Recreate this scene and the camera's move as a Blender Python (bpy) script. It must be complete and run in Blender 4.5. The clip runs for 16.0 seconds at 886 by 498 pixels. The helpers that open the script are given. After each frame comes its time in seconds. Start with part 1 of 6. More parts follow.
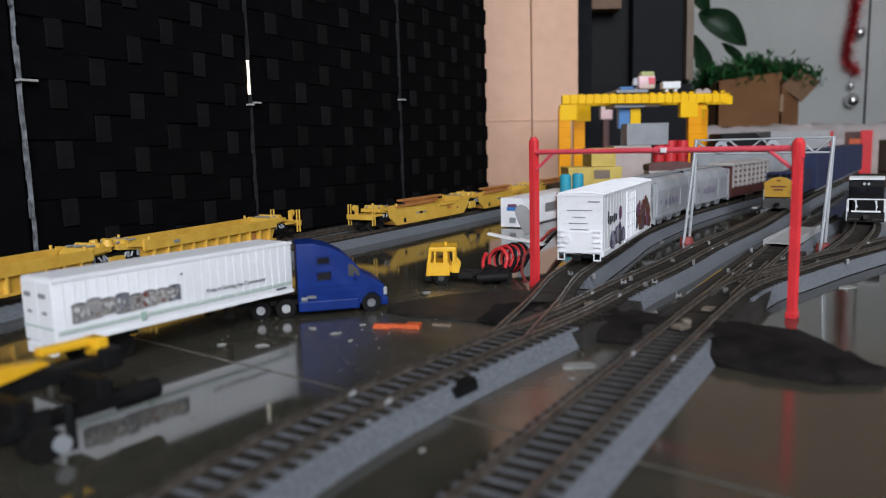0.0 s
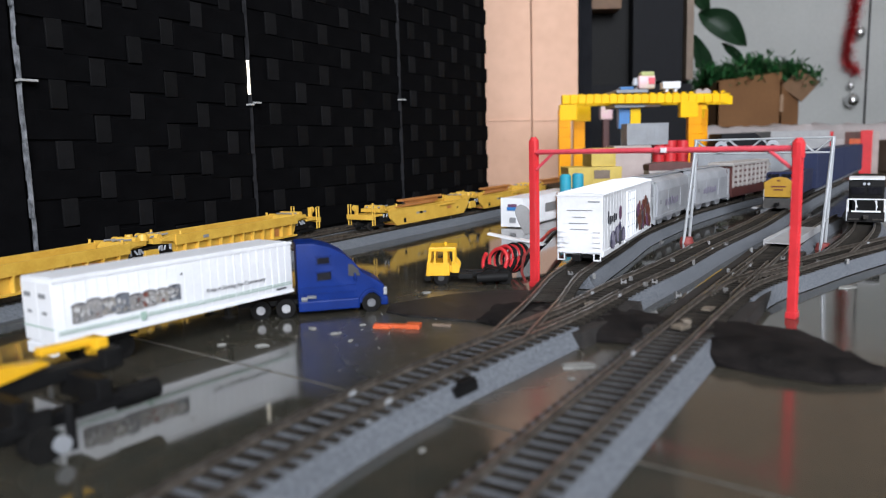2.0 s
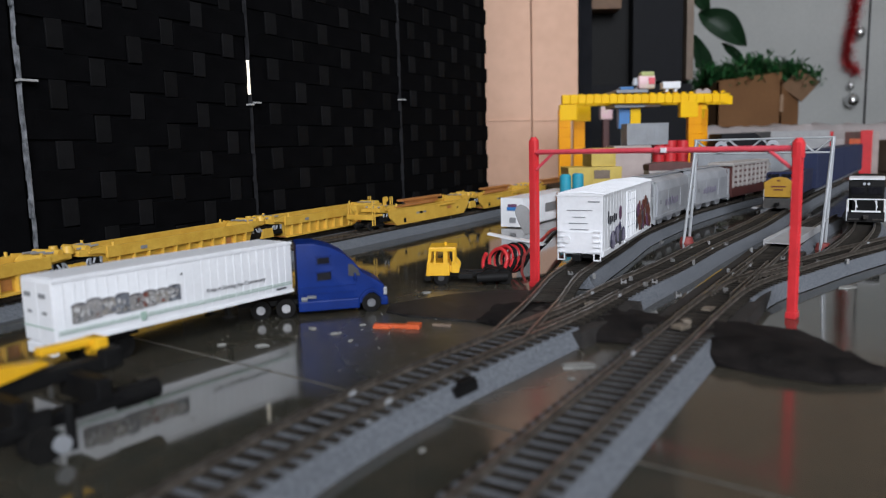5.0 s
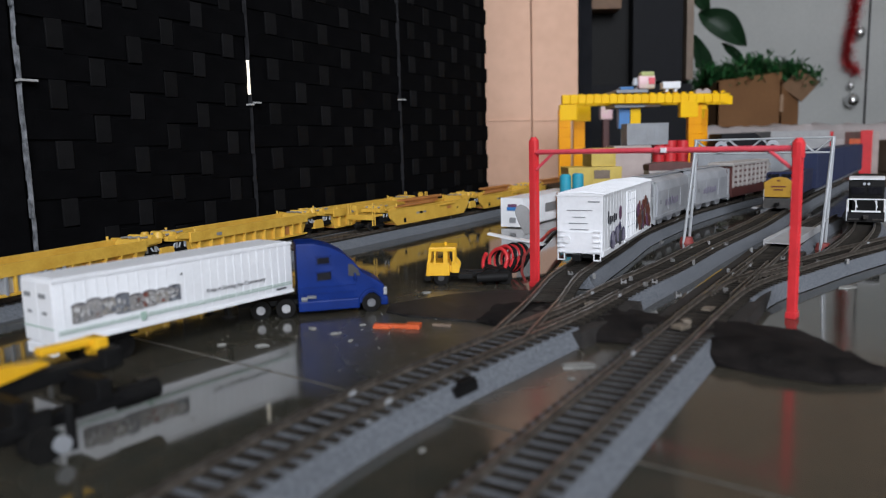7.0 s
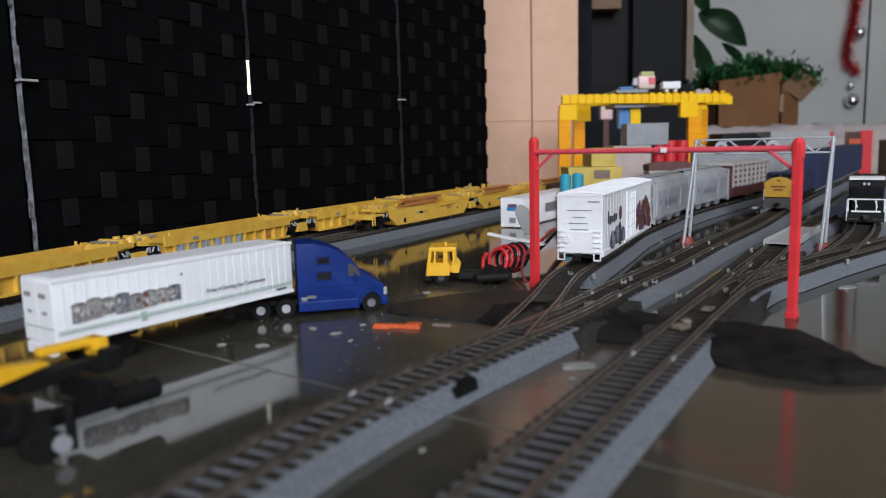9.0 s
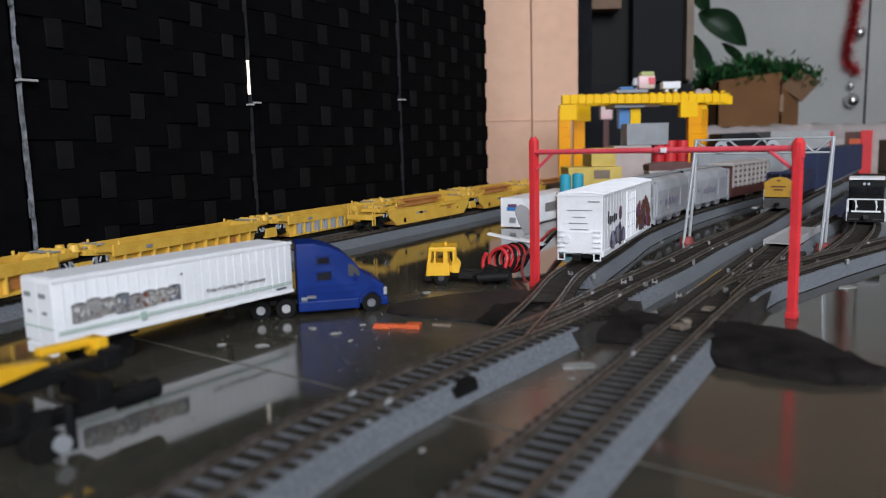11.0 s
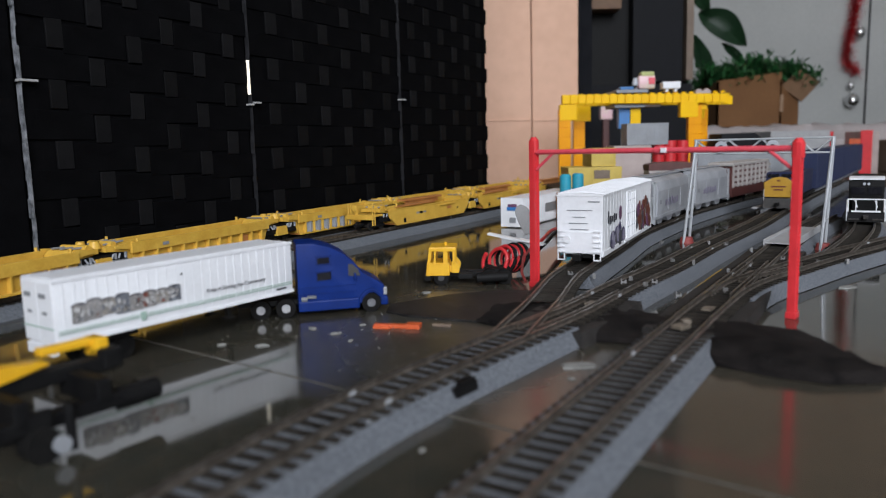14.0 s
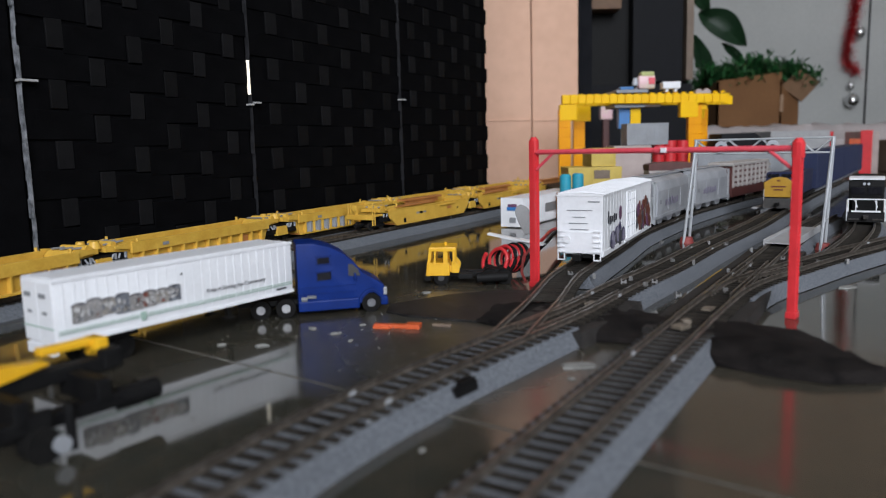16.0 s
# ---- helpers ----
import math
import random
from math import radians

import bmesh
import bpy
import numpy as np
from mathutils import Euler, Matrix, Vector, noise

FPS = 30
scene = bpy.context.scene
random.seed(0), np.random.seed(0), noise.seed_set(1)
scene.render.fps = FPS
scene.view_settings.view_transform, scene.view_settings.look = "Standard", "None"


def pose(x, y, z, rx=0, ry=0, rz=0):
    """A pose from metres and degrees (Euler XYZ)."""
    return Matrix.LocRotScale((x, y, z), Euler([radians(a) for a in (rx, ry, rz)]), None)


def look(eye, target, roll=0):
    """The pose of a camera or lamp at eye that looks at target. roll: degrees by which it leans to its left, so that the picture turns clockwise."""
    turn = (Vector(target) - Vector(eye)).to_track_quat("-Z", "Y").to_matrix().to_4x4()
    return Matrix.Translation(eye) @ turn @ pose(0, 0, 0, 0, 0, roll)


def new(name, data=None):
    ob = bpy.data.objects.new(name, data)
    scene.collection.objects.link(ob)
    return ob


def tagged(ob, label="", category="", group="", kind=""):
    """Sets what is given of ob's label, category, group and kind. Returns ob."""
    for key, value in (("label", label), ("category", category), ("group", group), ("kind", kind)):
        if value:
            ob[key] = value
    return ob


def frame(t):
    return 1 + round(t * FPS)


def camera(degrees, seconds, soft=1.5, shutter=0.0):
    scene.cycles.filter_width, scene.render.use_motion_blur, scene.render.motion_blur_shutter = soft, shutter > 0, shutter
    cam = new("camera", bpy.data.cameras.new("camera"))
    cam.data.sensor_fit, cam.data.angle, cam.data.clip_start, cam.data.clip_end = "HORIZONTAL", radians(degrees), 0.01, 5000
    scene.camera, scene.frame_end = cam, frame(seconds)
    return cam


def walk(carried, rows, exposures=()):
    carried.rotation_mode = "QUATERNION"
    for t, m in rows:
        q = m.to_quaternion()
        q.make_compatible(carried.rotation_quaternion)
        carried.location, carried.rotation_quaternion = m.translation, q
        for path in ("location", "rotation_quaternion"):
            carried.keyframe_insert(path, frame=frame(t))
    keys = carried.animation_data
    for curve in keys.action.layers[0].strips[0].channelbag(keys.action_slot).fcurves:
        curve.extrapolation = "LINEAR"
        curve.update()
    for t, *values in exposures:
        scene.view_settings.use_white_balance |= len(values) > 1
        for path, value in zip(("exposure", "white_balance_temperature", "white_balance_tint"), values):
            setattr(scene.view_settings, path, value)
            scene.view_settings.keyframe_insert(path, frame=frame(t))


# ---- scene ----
FOV = 61.51
cam = camera(FOV, 16.0, soft=1.1)
EYE = Vector((0, 0, 0.05689))
PITCH, ROLL = 8.0286, -1.5198
CAM = Matrix.Translation(EYE) @ pose(0, 0, 0, 90 - PITCH, 0, 0) @ pose(0, 0, 0, 0, 0, ROLL)
walk(cam, [(0.0, CAM), (16.0, CAM)], exposures=[(0.0, 0.0), (1.0, 0.0), (1.5, 0.40), (2.0, 0.50), (2.5, 0.50), (3.0, 0.26), (3.5, 0.0), (16.0, 0.0)])
cam.data.dof.use_dof = True
cam.data.dof.focus_distance = 0.36
cam.data.dof.aperture_fstop = 16

# ---- world and light ----
world = bpy.data.worlds.new("sky")
scene.world = world
world.use_nodes = True
wn = world.node_tree
sky = wn.nodes.new("ShaderNodeTexSky")
sky.sky_type, sky.sun_disc = "NISHITA", False
sky.sun_elevation, sky.sun_rotation = radians(40), radians(200)
wn.links.new(sky.outputs[0], wn.nodes["Background"].inputs[0])
wn.nodes["Background"].inputs[1].default_value = 0.12


def window_light(name, m, w, h, power, colour):
    d = bpy.data.lights.new(name, "AREA")
    d.shape, d.size, d.size_y, d.energy, d.color = "RECTANGLE", w, h, power, colour
    ob = new(name, d)
    ob.matrix_world = m
    return ob


window_light("daylight_window", look((0.30, -1.585, 1.05), (0.30, 0.0, 1.05)), 1.5, 1.3, 66, (0.890, 0.925, 1.0))

# ---- materials ----
def mat(name, c1, c2=None, rough=0.5, scale=200.0, metal=0.0, bump=0.0, fine=None, spec=0.5, coat=0.0, vary=0.0, detail=6.0):
    """Two colours mixed by two scales of noise, with bump and uneven gloss."""
    m = bpy.data.materials.new(name)
    m.use_nodes = True
    n, l = m.node_tree.nodes, m.node_tree.links
    b = n["Principled BSDF"]
    c2 = c2 or tuple(x * 0.82 for x in c1)
    tc = n.new("ShaderNodeTexCoord")
    a = n.new("ShaderNodeTexNoise")
    a.inputs["Scale"].default_value, a.inputs["Detail"].default_value = scale, detail
    l.new(tc.outputs["Object"], a.inputs["Vector"])
    g = n.new("ShaderNodeTexNoise")
    g.inputs["Scale"].default_value, g.inputs["Detail"].default_value = fine or scale * 9, 3
    l.new(tc.outputs["Object"], g.inputs["Vector"])
    mx = n.new("ShaderNodeMath")
    mx.operation = "MULTIPLY_ADD"
    l.new(g.outputs[0], mx.inputs[0])
    mx.inputs[1].default_value = 0.5
    l.new(a.outputs[0], mx.inputs[2])
    r = n.new("ShaderNodeValToRGB")
    r.color_ramp.elements[0].position, r.color_ramp.elements[1].position = 0.55, 0.95
    r.color_ramp.elements[0].color, r.color_ramp.elements[1].color = (*c1, 1), (*c2, 1)
    l.new(mx.outputs[0], r.inputs[0])
    col = r.outputs[0]
    if vary:
        oi = n.new("ShaderNodeObjectInfo")
        hs = n.new("ShaderNodeHueSaturation")
        mr = n.new("ShaderNodeMapRange")
        mr.inputs["To Min"].default_value, mr.inputs["To Max"].default_value = 1 - vary, 1 + vary
        l.new(oi.outputs["Random"], mr.inputs["Value"])
        l.new(mr.outputs[0], hs.inputs["Value"])
        l.new(col, hs.inputs["Color"])
        col = hs.outputs[0]
    l.new(col, b.inputs["Base Color"])
    rr = n.new("ShaderNodeMapRange")
    rr.inputs["To Min"].default_value, rr.inputs["To Max"].default_value = max(0.02, rough - 0.07), min(1, rough + 0.1)
    l.new(a.outputs[0], rr.inputs["Value"])
    l.new(rr.outputs[0], b.inputs["Roughness"])
    b.inputs["Metallic"].default_value = metal
    b.inputs["Specular IOR Level"].default_value = spec
    b.inputs["Coat Weight"].default_value = coat
    if bump:
        bp = n.new("ShaderNodeBump")
        bp.inputs["Strength"].default_value, bp.inputs["Distance"].default_value = bump, 0.0006
        l.new(mx.outputs[0], bp.inputs["Height"])
        l.new(bp.outputs[0], b.inputs["Normal"])
    return m


def floor_material():
    """Polished tile; a dull dusty stain lies where the black sheet and the truck stand."""
    m = mat("polished dark floor tile", (0.030, 0.0325, 0.0265), (0.062, 0.052, 0.038), rough=0.03, scale=6, fine=160, spec=0.95)
    n, l = m.node_tree.nodes, m.node_tree.links
    b = n["Principled BSDF"]
    g = n.new("ShaderNodeNewGeometry")
    for t in [k for k in n if k.bl_idname == "ShaderNodeTexNoise"]:
        l.new(g.outputs["Position"], t.inputs["Vector"])

    def math_node(op, a, c):
        k = n.new("ShaderNodeMath")
        k.operation = op
        for i, v in enumerate((a, c)):
            if isinstance(v, (int, float)):
                k.inputs[i].default_value = v
            else:
                l.new(v, k.inputs[i])
        return k.outputs[0]

    mp = n.new("ShaderNodeMapping")
    mp.inputs["Location"].default_value = (-0.004 / 0.046, -0.222 / 0.080, 0)
    mp.inputs["Scale"].default_value = (1 / 0.046, 1 / 0.080, 0)
    l.new(g.outputs["Position"], mp.inputs["Vector"])
    ln = n.new("ShaderNodeVectorMath")
    ln.operation = "LENGTH"
    l.new(mp.outputs[0], ln.inputs[0])
    wob = n.new("ShaderNodeTexNoise")
    wob.inputs["Scale"].default_value, wob.inputs["Detail"].default_value = 70, 7
    l.new(g.outputs["Position"], wob.inputs["Vector"])
    edge = n.new("ShaderNodeMapRange")
    edge.inputs["From Min"].default_value, edge.inputs["From Max"].default_value = 1.55, 1.05
    l.new(math_node("ADD", ln.outputs["Value"], math_node("MULTIPLY", wob.outputs[0], 0.75)), edge.inputs["Value"])
    speck = n.new("ShaderNodeTexNoise")
    speck.inputs["Scale"].default_value, speck.inputs["Detail"].default_value = 520, 5
    l.new(g.outputs["Position"], speck.inputs["Vector"])
    sp = n.new("ShaderNodeMapRange")
    sp.inputs["From Min"].default_value, sp.inputs["From Max"].default_value = 0.56, 0.74
    l.new(speck.outputs[0], sp.inputs["Value"])
    base, rough = b.inputs["Base Color"].links[0].from_socket, b.inputs["Roughness"].links[0].from_socket
    mx = n.new("ShaderNodeMix")
    mx.data_type = "RGBA"
    l.new(math_node("MULTIPLY", sp.outputs[0], math_node("ADD", math_node("MULTIPLY", edge.outputs[0], 0.75), 0.05)), mx.inputs[0])
    l.new(base, mx.inputs[6])
    mx.inputs[7].default_value = (0.13, 0.12, 0.115, 1)
    l.new(mx.outputs[2], b.inputs["Base Color"])
    mp2 = n.new("ShaderNodeMapping")
    mp2.inputs["Location"].default_value = (-0.105 / 0.070, -0.120 / 0.075, 0)
    mp2.inputs["Scale"].default_value = (1 / 0.070, 1 / 0.075, 0)
    l.new(g.outputs["Position"], mp2.inputs["Vector"])
    ln2 = n.new("ShaderNodeVectorMath")
    ln2.operation = "LENGTH"
    l.new(mp2.outputs[0], ln2.inputs[0])
    worn = n.new("ShaderNodeMapRange")
    worn.inputs["From Min"].default_value, worn.inputs["From Max"].default_value = 1.6, 0.9
    worn.inputs["To Max"].default_value = 0.06
    l.new(math_node("ADD", ln2.outputs["Value"], math_node("MULTIPLY", wob.outputs[0], 0.75)), worn.inputs["Value"])
    rough = math_node("ADD", rough, worn.outputs[0])
    l.new(math_node("ADD", rough, math_node("MULTIPLY", edge.outputs[0], math_node("ADD", math_node("MULTIPLY", wob.outputs[0], 0.30), 0.10))), b.inputs["Roughness"])
    return m


FLOOR = floor_material()
GROUT = mat("dull tile joint", (0.16, 0.15, 0.13), (0.07, 0.066, 0.058), rough=0.8, scale=90)
BLACKW = mat("black woven strap", (0.0017, 0.0017, 0.0020), (0.0033, 0.0033, 0.0038), rough=0.8, scale=120, bump=0.3, spec=0.04)
CHECK = mat("charcoal woven strap", (0.0050, 0.0049, 0.0054), (0.0028, 0.0028, 0.0033), rough=0.7, scale=150, bump=0.3, vary=0.45, spec=0.15)
BEIGE = mat("pinkish beige painted panel", (0.68, 0.405, 0.275), (0.58, 0.34, 0.225), rough=0.55, scale=6, fine=60)
GREYWALL = mat("pale grey wall paint", (0.44, 0.445, 0.435), (0.385, 0.39, 0.38), rough=0.8, scale=5, fine=120, bump=0.1)
CEIL = mat("white ceiling paint", (0.75, 0.74, 0.71), (0.68, 0.67, 0.65), rough=0.9, scale=6)
TAUPE = mat("dull taupe reflection tone", (0.33, 0.222, 0.142), (0.24, 0.16, 0.10), rough=0.8, scale=4, fine=90)
DARKCAB = mat("dark charcoal cabinet", (0.0080, 0.0085, 0.0105), (0.011, 0.0115, 0.0140), rough=0.6, scale=30, spec=0.12)
BALLAST = mat("grey speckled moulded ballast", (0.058, 0.067, 0.081), (0.180, 0.193, 0.214), rough=0.95, scale=1700, fine=4200, bump=0.6)
TIE = mat("dark brown plastic tie", (0.011, 0.0095, 0.0078), (0.030, 0.026, 0.021), rough=0.7, scale=500, vary=0.35, spec=0.2)
RAIL = mat("dull nickel silver rail", (0.255, 0.225, 0.195), (0.105, 0.088, 0.072), rough=0.34, scale=420, metal=0.75)
YEL = mat("yellow railcar paint", (0.70, 0.435, 0.070), (0.58, 0.33, 0.045), rough=0.42, scale=120, vary=0.05, spec=0.35)
RUSTY = mat("rust orange railcar deck", (0.36, 0.13, 0.035), (0.48, 0.20, 0.05), rough=0.6, scale=160)
BLACKP = mat("black plastic", (0.005, 0.005, 0.0055), (0.009, 0.009, 0.009), rough=0.55, scale=200, spec=0.14)
WHITEP = mat("white plastic paint", (0.80, 0.81, 0.83), (0.72, 0.73, 0.75), rough=0.4, scale=80)
BLUEP = mat("deep blue moulded plastic", (0.0025, 0.022, 0.155), (0.002, 0.016, 0.115), rough=0.45, scale=140, spec=0.18)
REDP = mat("red plastic", (0.68, 0.036, 0.044), (0.56, 0.028, 0.034), rough=0.35, scale=160)
ROSE = mat("rosy red plastic", (0.74, 0.090, 0.120), (0.62, 0.060, 0.085), rough=0.4, scale=160)
SILVER = mat("silver plastic", (0.50, 0.52, 0.54), (0.40, 0.42, 0.44), rough=0.4, scale=160, metal=0.3)
GREYP = mat("light grey plastic", (0.27, 0.285, 0.305), (0.22, 0.23, 0.245), rough=0.5, scale=100)
CHROME = mat("chrome", (0.75, 0.75, 0.76), (0.6, 0.6, 0.6), rough=0.18, scale=200, metal=1.0)
GLASSD = mat("dark tinted window", (0.006, 0.006, 0.009), (0.010, 0.010, 0.013), rough=0.25, scale=100, spec=0.2)

SWITCHB = mat("dark brown switch plastic", (0.015, 0.014, 0.013), (0.034, 0.031, 0.029), rough=0.7, scale=300, bump=0.4, spec=0.3)
RUBBER = mat("black crumpled rubber", (0.005, 0.0045, 0.0045), (0.018, 0.015, 0.014), rough=0.85, scale=130, fine=1500, bump=1.0, spec=0.12)
TYRE = mat("black rubber tyre", (0.005, 0.005, 0.005), (0.010, 0.0095, 0.009), rough=0.75, scale=400, spec=0.12)
WHEELM = mat("dark blackened wheel", (0.03, 0.028, 0.026), (0.05, 0.045, 0.04), rough=0.5, scale=400, metal=0.5)
GREENLINE = mat("faded green print", (0.30, 0.43, 0.36), (0.38, 0.50, 0.43), rough=0.5, scale=600)
INK = mat("dark grey print", (0.04, 0.042, 0.05), (0.08, 0.08, 0.09), rough=0.5, scale=900)
GREYINK = mat("grey print", (0.18, 0.19, 0.20), (0.26, 0.27, 0.28), rough=0.5, scale=900)
REDINK = mat("faded maroon print", (0.16, 0.05, 0.09), (0.10, 0.05, 0.12), rough=0.5, scale=900)
INDIGO = mat("indigo printed picture", (0.03, 0.03, 0.075), (0.09, 0.08, 0.15), rough=0.4, scale=700)
MAROON = mat("maroon printed picture", (0.10, 0.025, 0.018), (0.17, 0.055, 0.03), rough=0.4, scale=700)
PHOTO = [mat("photo print", a, b, rough=0.4, scale=1600) for a, b in (((0.36, 0.34, 0.32), (0.12, 0.12, 0.13)), ((0.16, 0.16, 0.17), (0.42, 0.40, 0.38)), ((0.42, 0.39, 0.35), (0.14, 0.13, 0.12)), ((0.22, 0.24, 0.27), (0.07, 0.07, 0.08)), ((0.62, 0.61, 0.60), (0.36, 0.36, 0.36)), ((0.25, 0.07, 0.05), (0.12, 0.06, 0.05)))]
LAMPG = mat("pale lamp plastic", (0.45, 0.48, 0.52), (0.35, 0.37, 0.4), rough=0.25, scale=300)
HUBG = mat("grey wheel hub", (0.16, 0.17, 0.18), (0.10, 0.10, 0.11), rough=0.4, scale=400)
CLIPG = mat("dull metal clip", (0.30, 0.30, 0.30), (0.18, 0.175, 0.17), rough=0.45, scale=600, metal=0.4)
HUBD = mat("dark wheel hub", (0.05, 0.045, 0.04), (0.03, 0.03, 0.03), rough=0.6, scale=400)
YELT = mat("bright yellow plastic", (0.80, 0.45, 0.02), (0.70, 0.37, 0.015), rough=0.4, scale=120)
PALEH = mat("dull pale hinge", (0.40, 0.40, 0.39), (0.26, 0.26, 0.26), rough=0.5, scale=300)
SEAMD = mat("dull screen edge", (0.004, 0.004, 0.005), (0.017, 0.017, 0.020), rough=0.6, scale=260)
SEAM = mat("worn pale screen edge", (0.02, 0.022, 0.024), (0.26, 0.27, 0.29), rough=0.5, scale=260)
TANP = mat("worn tan plate", (0.17, 0.14, 0.105), (0.09, 0.075, 0.06), rough=0.6, scale=500)
SHEET = mat("dusty black sheet", (0.005, 0.0048, 0.005), (0.030, 0.027, 0.026), rough=0.55, scale=190, fine=1500, bump=0.9, spec=0.3)
HUBS = mat("dull silver wheel hub", (0.42, 0.42, 0.43), (0.30, 0.30, 0.31), rough=0.45, scale=500, metal=0.3)
REDF = mat("dull red plastic foot", (0.30, 0.05, 0.045), (0.22, 0.035, 0.03), rough=0.6, scale=300)
HOPPERG = mat("silver grey hopper paint", (0.36, 0.37, 0.395), (0.27, 0.28, 0.30), rough=0.45, scale=90)
FADEDINK = mat("faded purple print", (0.20, 0.18, 0.27), (0.27, 0.26, 0.31), rough=0.5, scale=500)
MAROONP = mat("dark maroon paint", (0.07, 0.022, 0.020), (0.11, 0.035, 0.03), rough=0.55, scale=120)
CREAM = mat("cream white paint", (0.47, 0.44, 0.42), (0.37, 0.34, 0.32), rough=0.5, scale=120)
NAVY = mat("navy blue paint", (0.007, 0.013, 0.050), (0.011, 0.021, 0.068), rough=0.5, scale=60)
YELLN = mat("golden yellow nose paint", (0.50, 0.285, 0.03), (0.40, 0.215, 0.02), rough=0.5, scale=160)
LEGOY = mat("glossy toy brick yellow", (0.93, 0.56, 0.003), (0.88, 0.49, 0.003), rough=0.35, scale=60, spec=0.15)
LEGOO = mat("orange yellow toy brick", (0.90, 0.37, 0.003), (0.82, 0.32, 0.003), rough=0.35, scale=60, spec=0.15)
OCHRE = mat("pale ochre plastic", (0.58, 0.43, 0.085), (0.48, 0.35, 0.065), rough=0.5, scale=90)
TEAL = mat("teal plastic", (0.03, 0.34, 0.46), (0.025, 0.27, 0.38), rough=0.4, scale=90)
PINKW = mat("pinkish white plastic", (0.44, 0.36, 0.335), (0.37, 0.30, 0.28), rough=0.5, scale=90)
PINKT = mat("pink toy plastic", (0.78, 0.45, 0.52), (0.70, 0.62, 0.48), rough=0.4, scale=90)
CAPG = mat("pale green plush", (0.50, 0.52, 0.22), (0.42, 0.45, 0.20), rough=0.8, scale=200)
CARD = mat("brown cardboard", (0.180, 0.082, 0.028), (0.135, 0.060, 0.021), rough=0.85, scale=12, fine=220, bump=0.2)
CARDIN = mat("brown cardboard inside", (0.20, 0.11, 0.06), (0.15, 0.085, 0.045), rough=0.9, scale=12, fine=220)
LEAFD = mat("dark plant leaf", (0.012, 0.045, 0.018), (0.022, 0.07, 0.028), rough=0.4, scale=30, fine=200)
LEAFB = mat("green artificial leaf", (0.006, 0.046, 0.014), (0.028, 0.125, 0.034), rough=0.35, scale=60)
TINSEL = mat("dark red tinsel", (0.42, 0.014, 0.018), (0.12, 0.006, 0.009), rough=0.25, scale=60, metal=0.5)
CLOTH = mat("white crumpled cloth", (0.46, 0.41, 0.405), (0.36, 0.325, 0.32), rough=0.9, scale=20, bump=0.3)
BROWNW = mat("brown wood", (0.16, 0.085, 0.04), (0.10, 0.05, 0.025), rough=0.6, scale=14)
BROWNED = mat("dull tan cabinet edge", (0.20, 0.15, 0.11), (0.14, 0.10, 0.075), rough=0.6, scale=40)
ORANGEP = mat("orange red plastic", (0.62, 0.11, 0.03), (0.5, 0.08, 0.02), rough=0.45, scale=90)
BLUEL = mat("bright blue plastic", (0.04, 0.20, 0.50), (0.03, 0.16, 0.42), rough=0.4, scale=90)
FROST = mat("frosted grey plastic", (0.29, 0.285, 0.285), (0.23, 0.225, 0.225), rough=0.35, scale=70)
CURT = mat("dark grey curtain cloth", (0.012, 0.013, 0.016), (0.020, 0.021, 0.025), rough=0.9, scale=40, spec=0.1)
TAPE = mat("clear glossy tape", (0.26, 0.16, 0.10), (0.32, 0.22, 0.15), rough=0.15, scale=40)
SCRAP = mat("pale scrap", (0.27, 0.27, 0.255), (0.18, 0.18, 0.17), rough=0.8, scale=300)
SLAB = mat("pale grey slab", (0.36, 0.36, 0.36), (0.30, 0.30, 0.31), rough=0.7, scale=200)
MOSS = mat("dark mossy scrap", (0.02, 0.026, 0.016), (0.035, 0.03, 0.02), rough=0.8, scale=400)

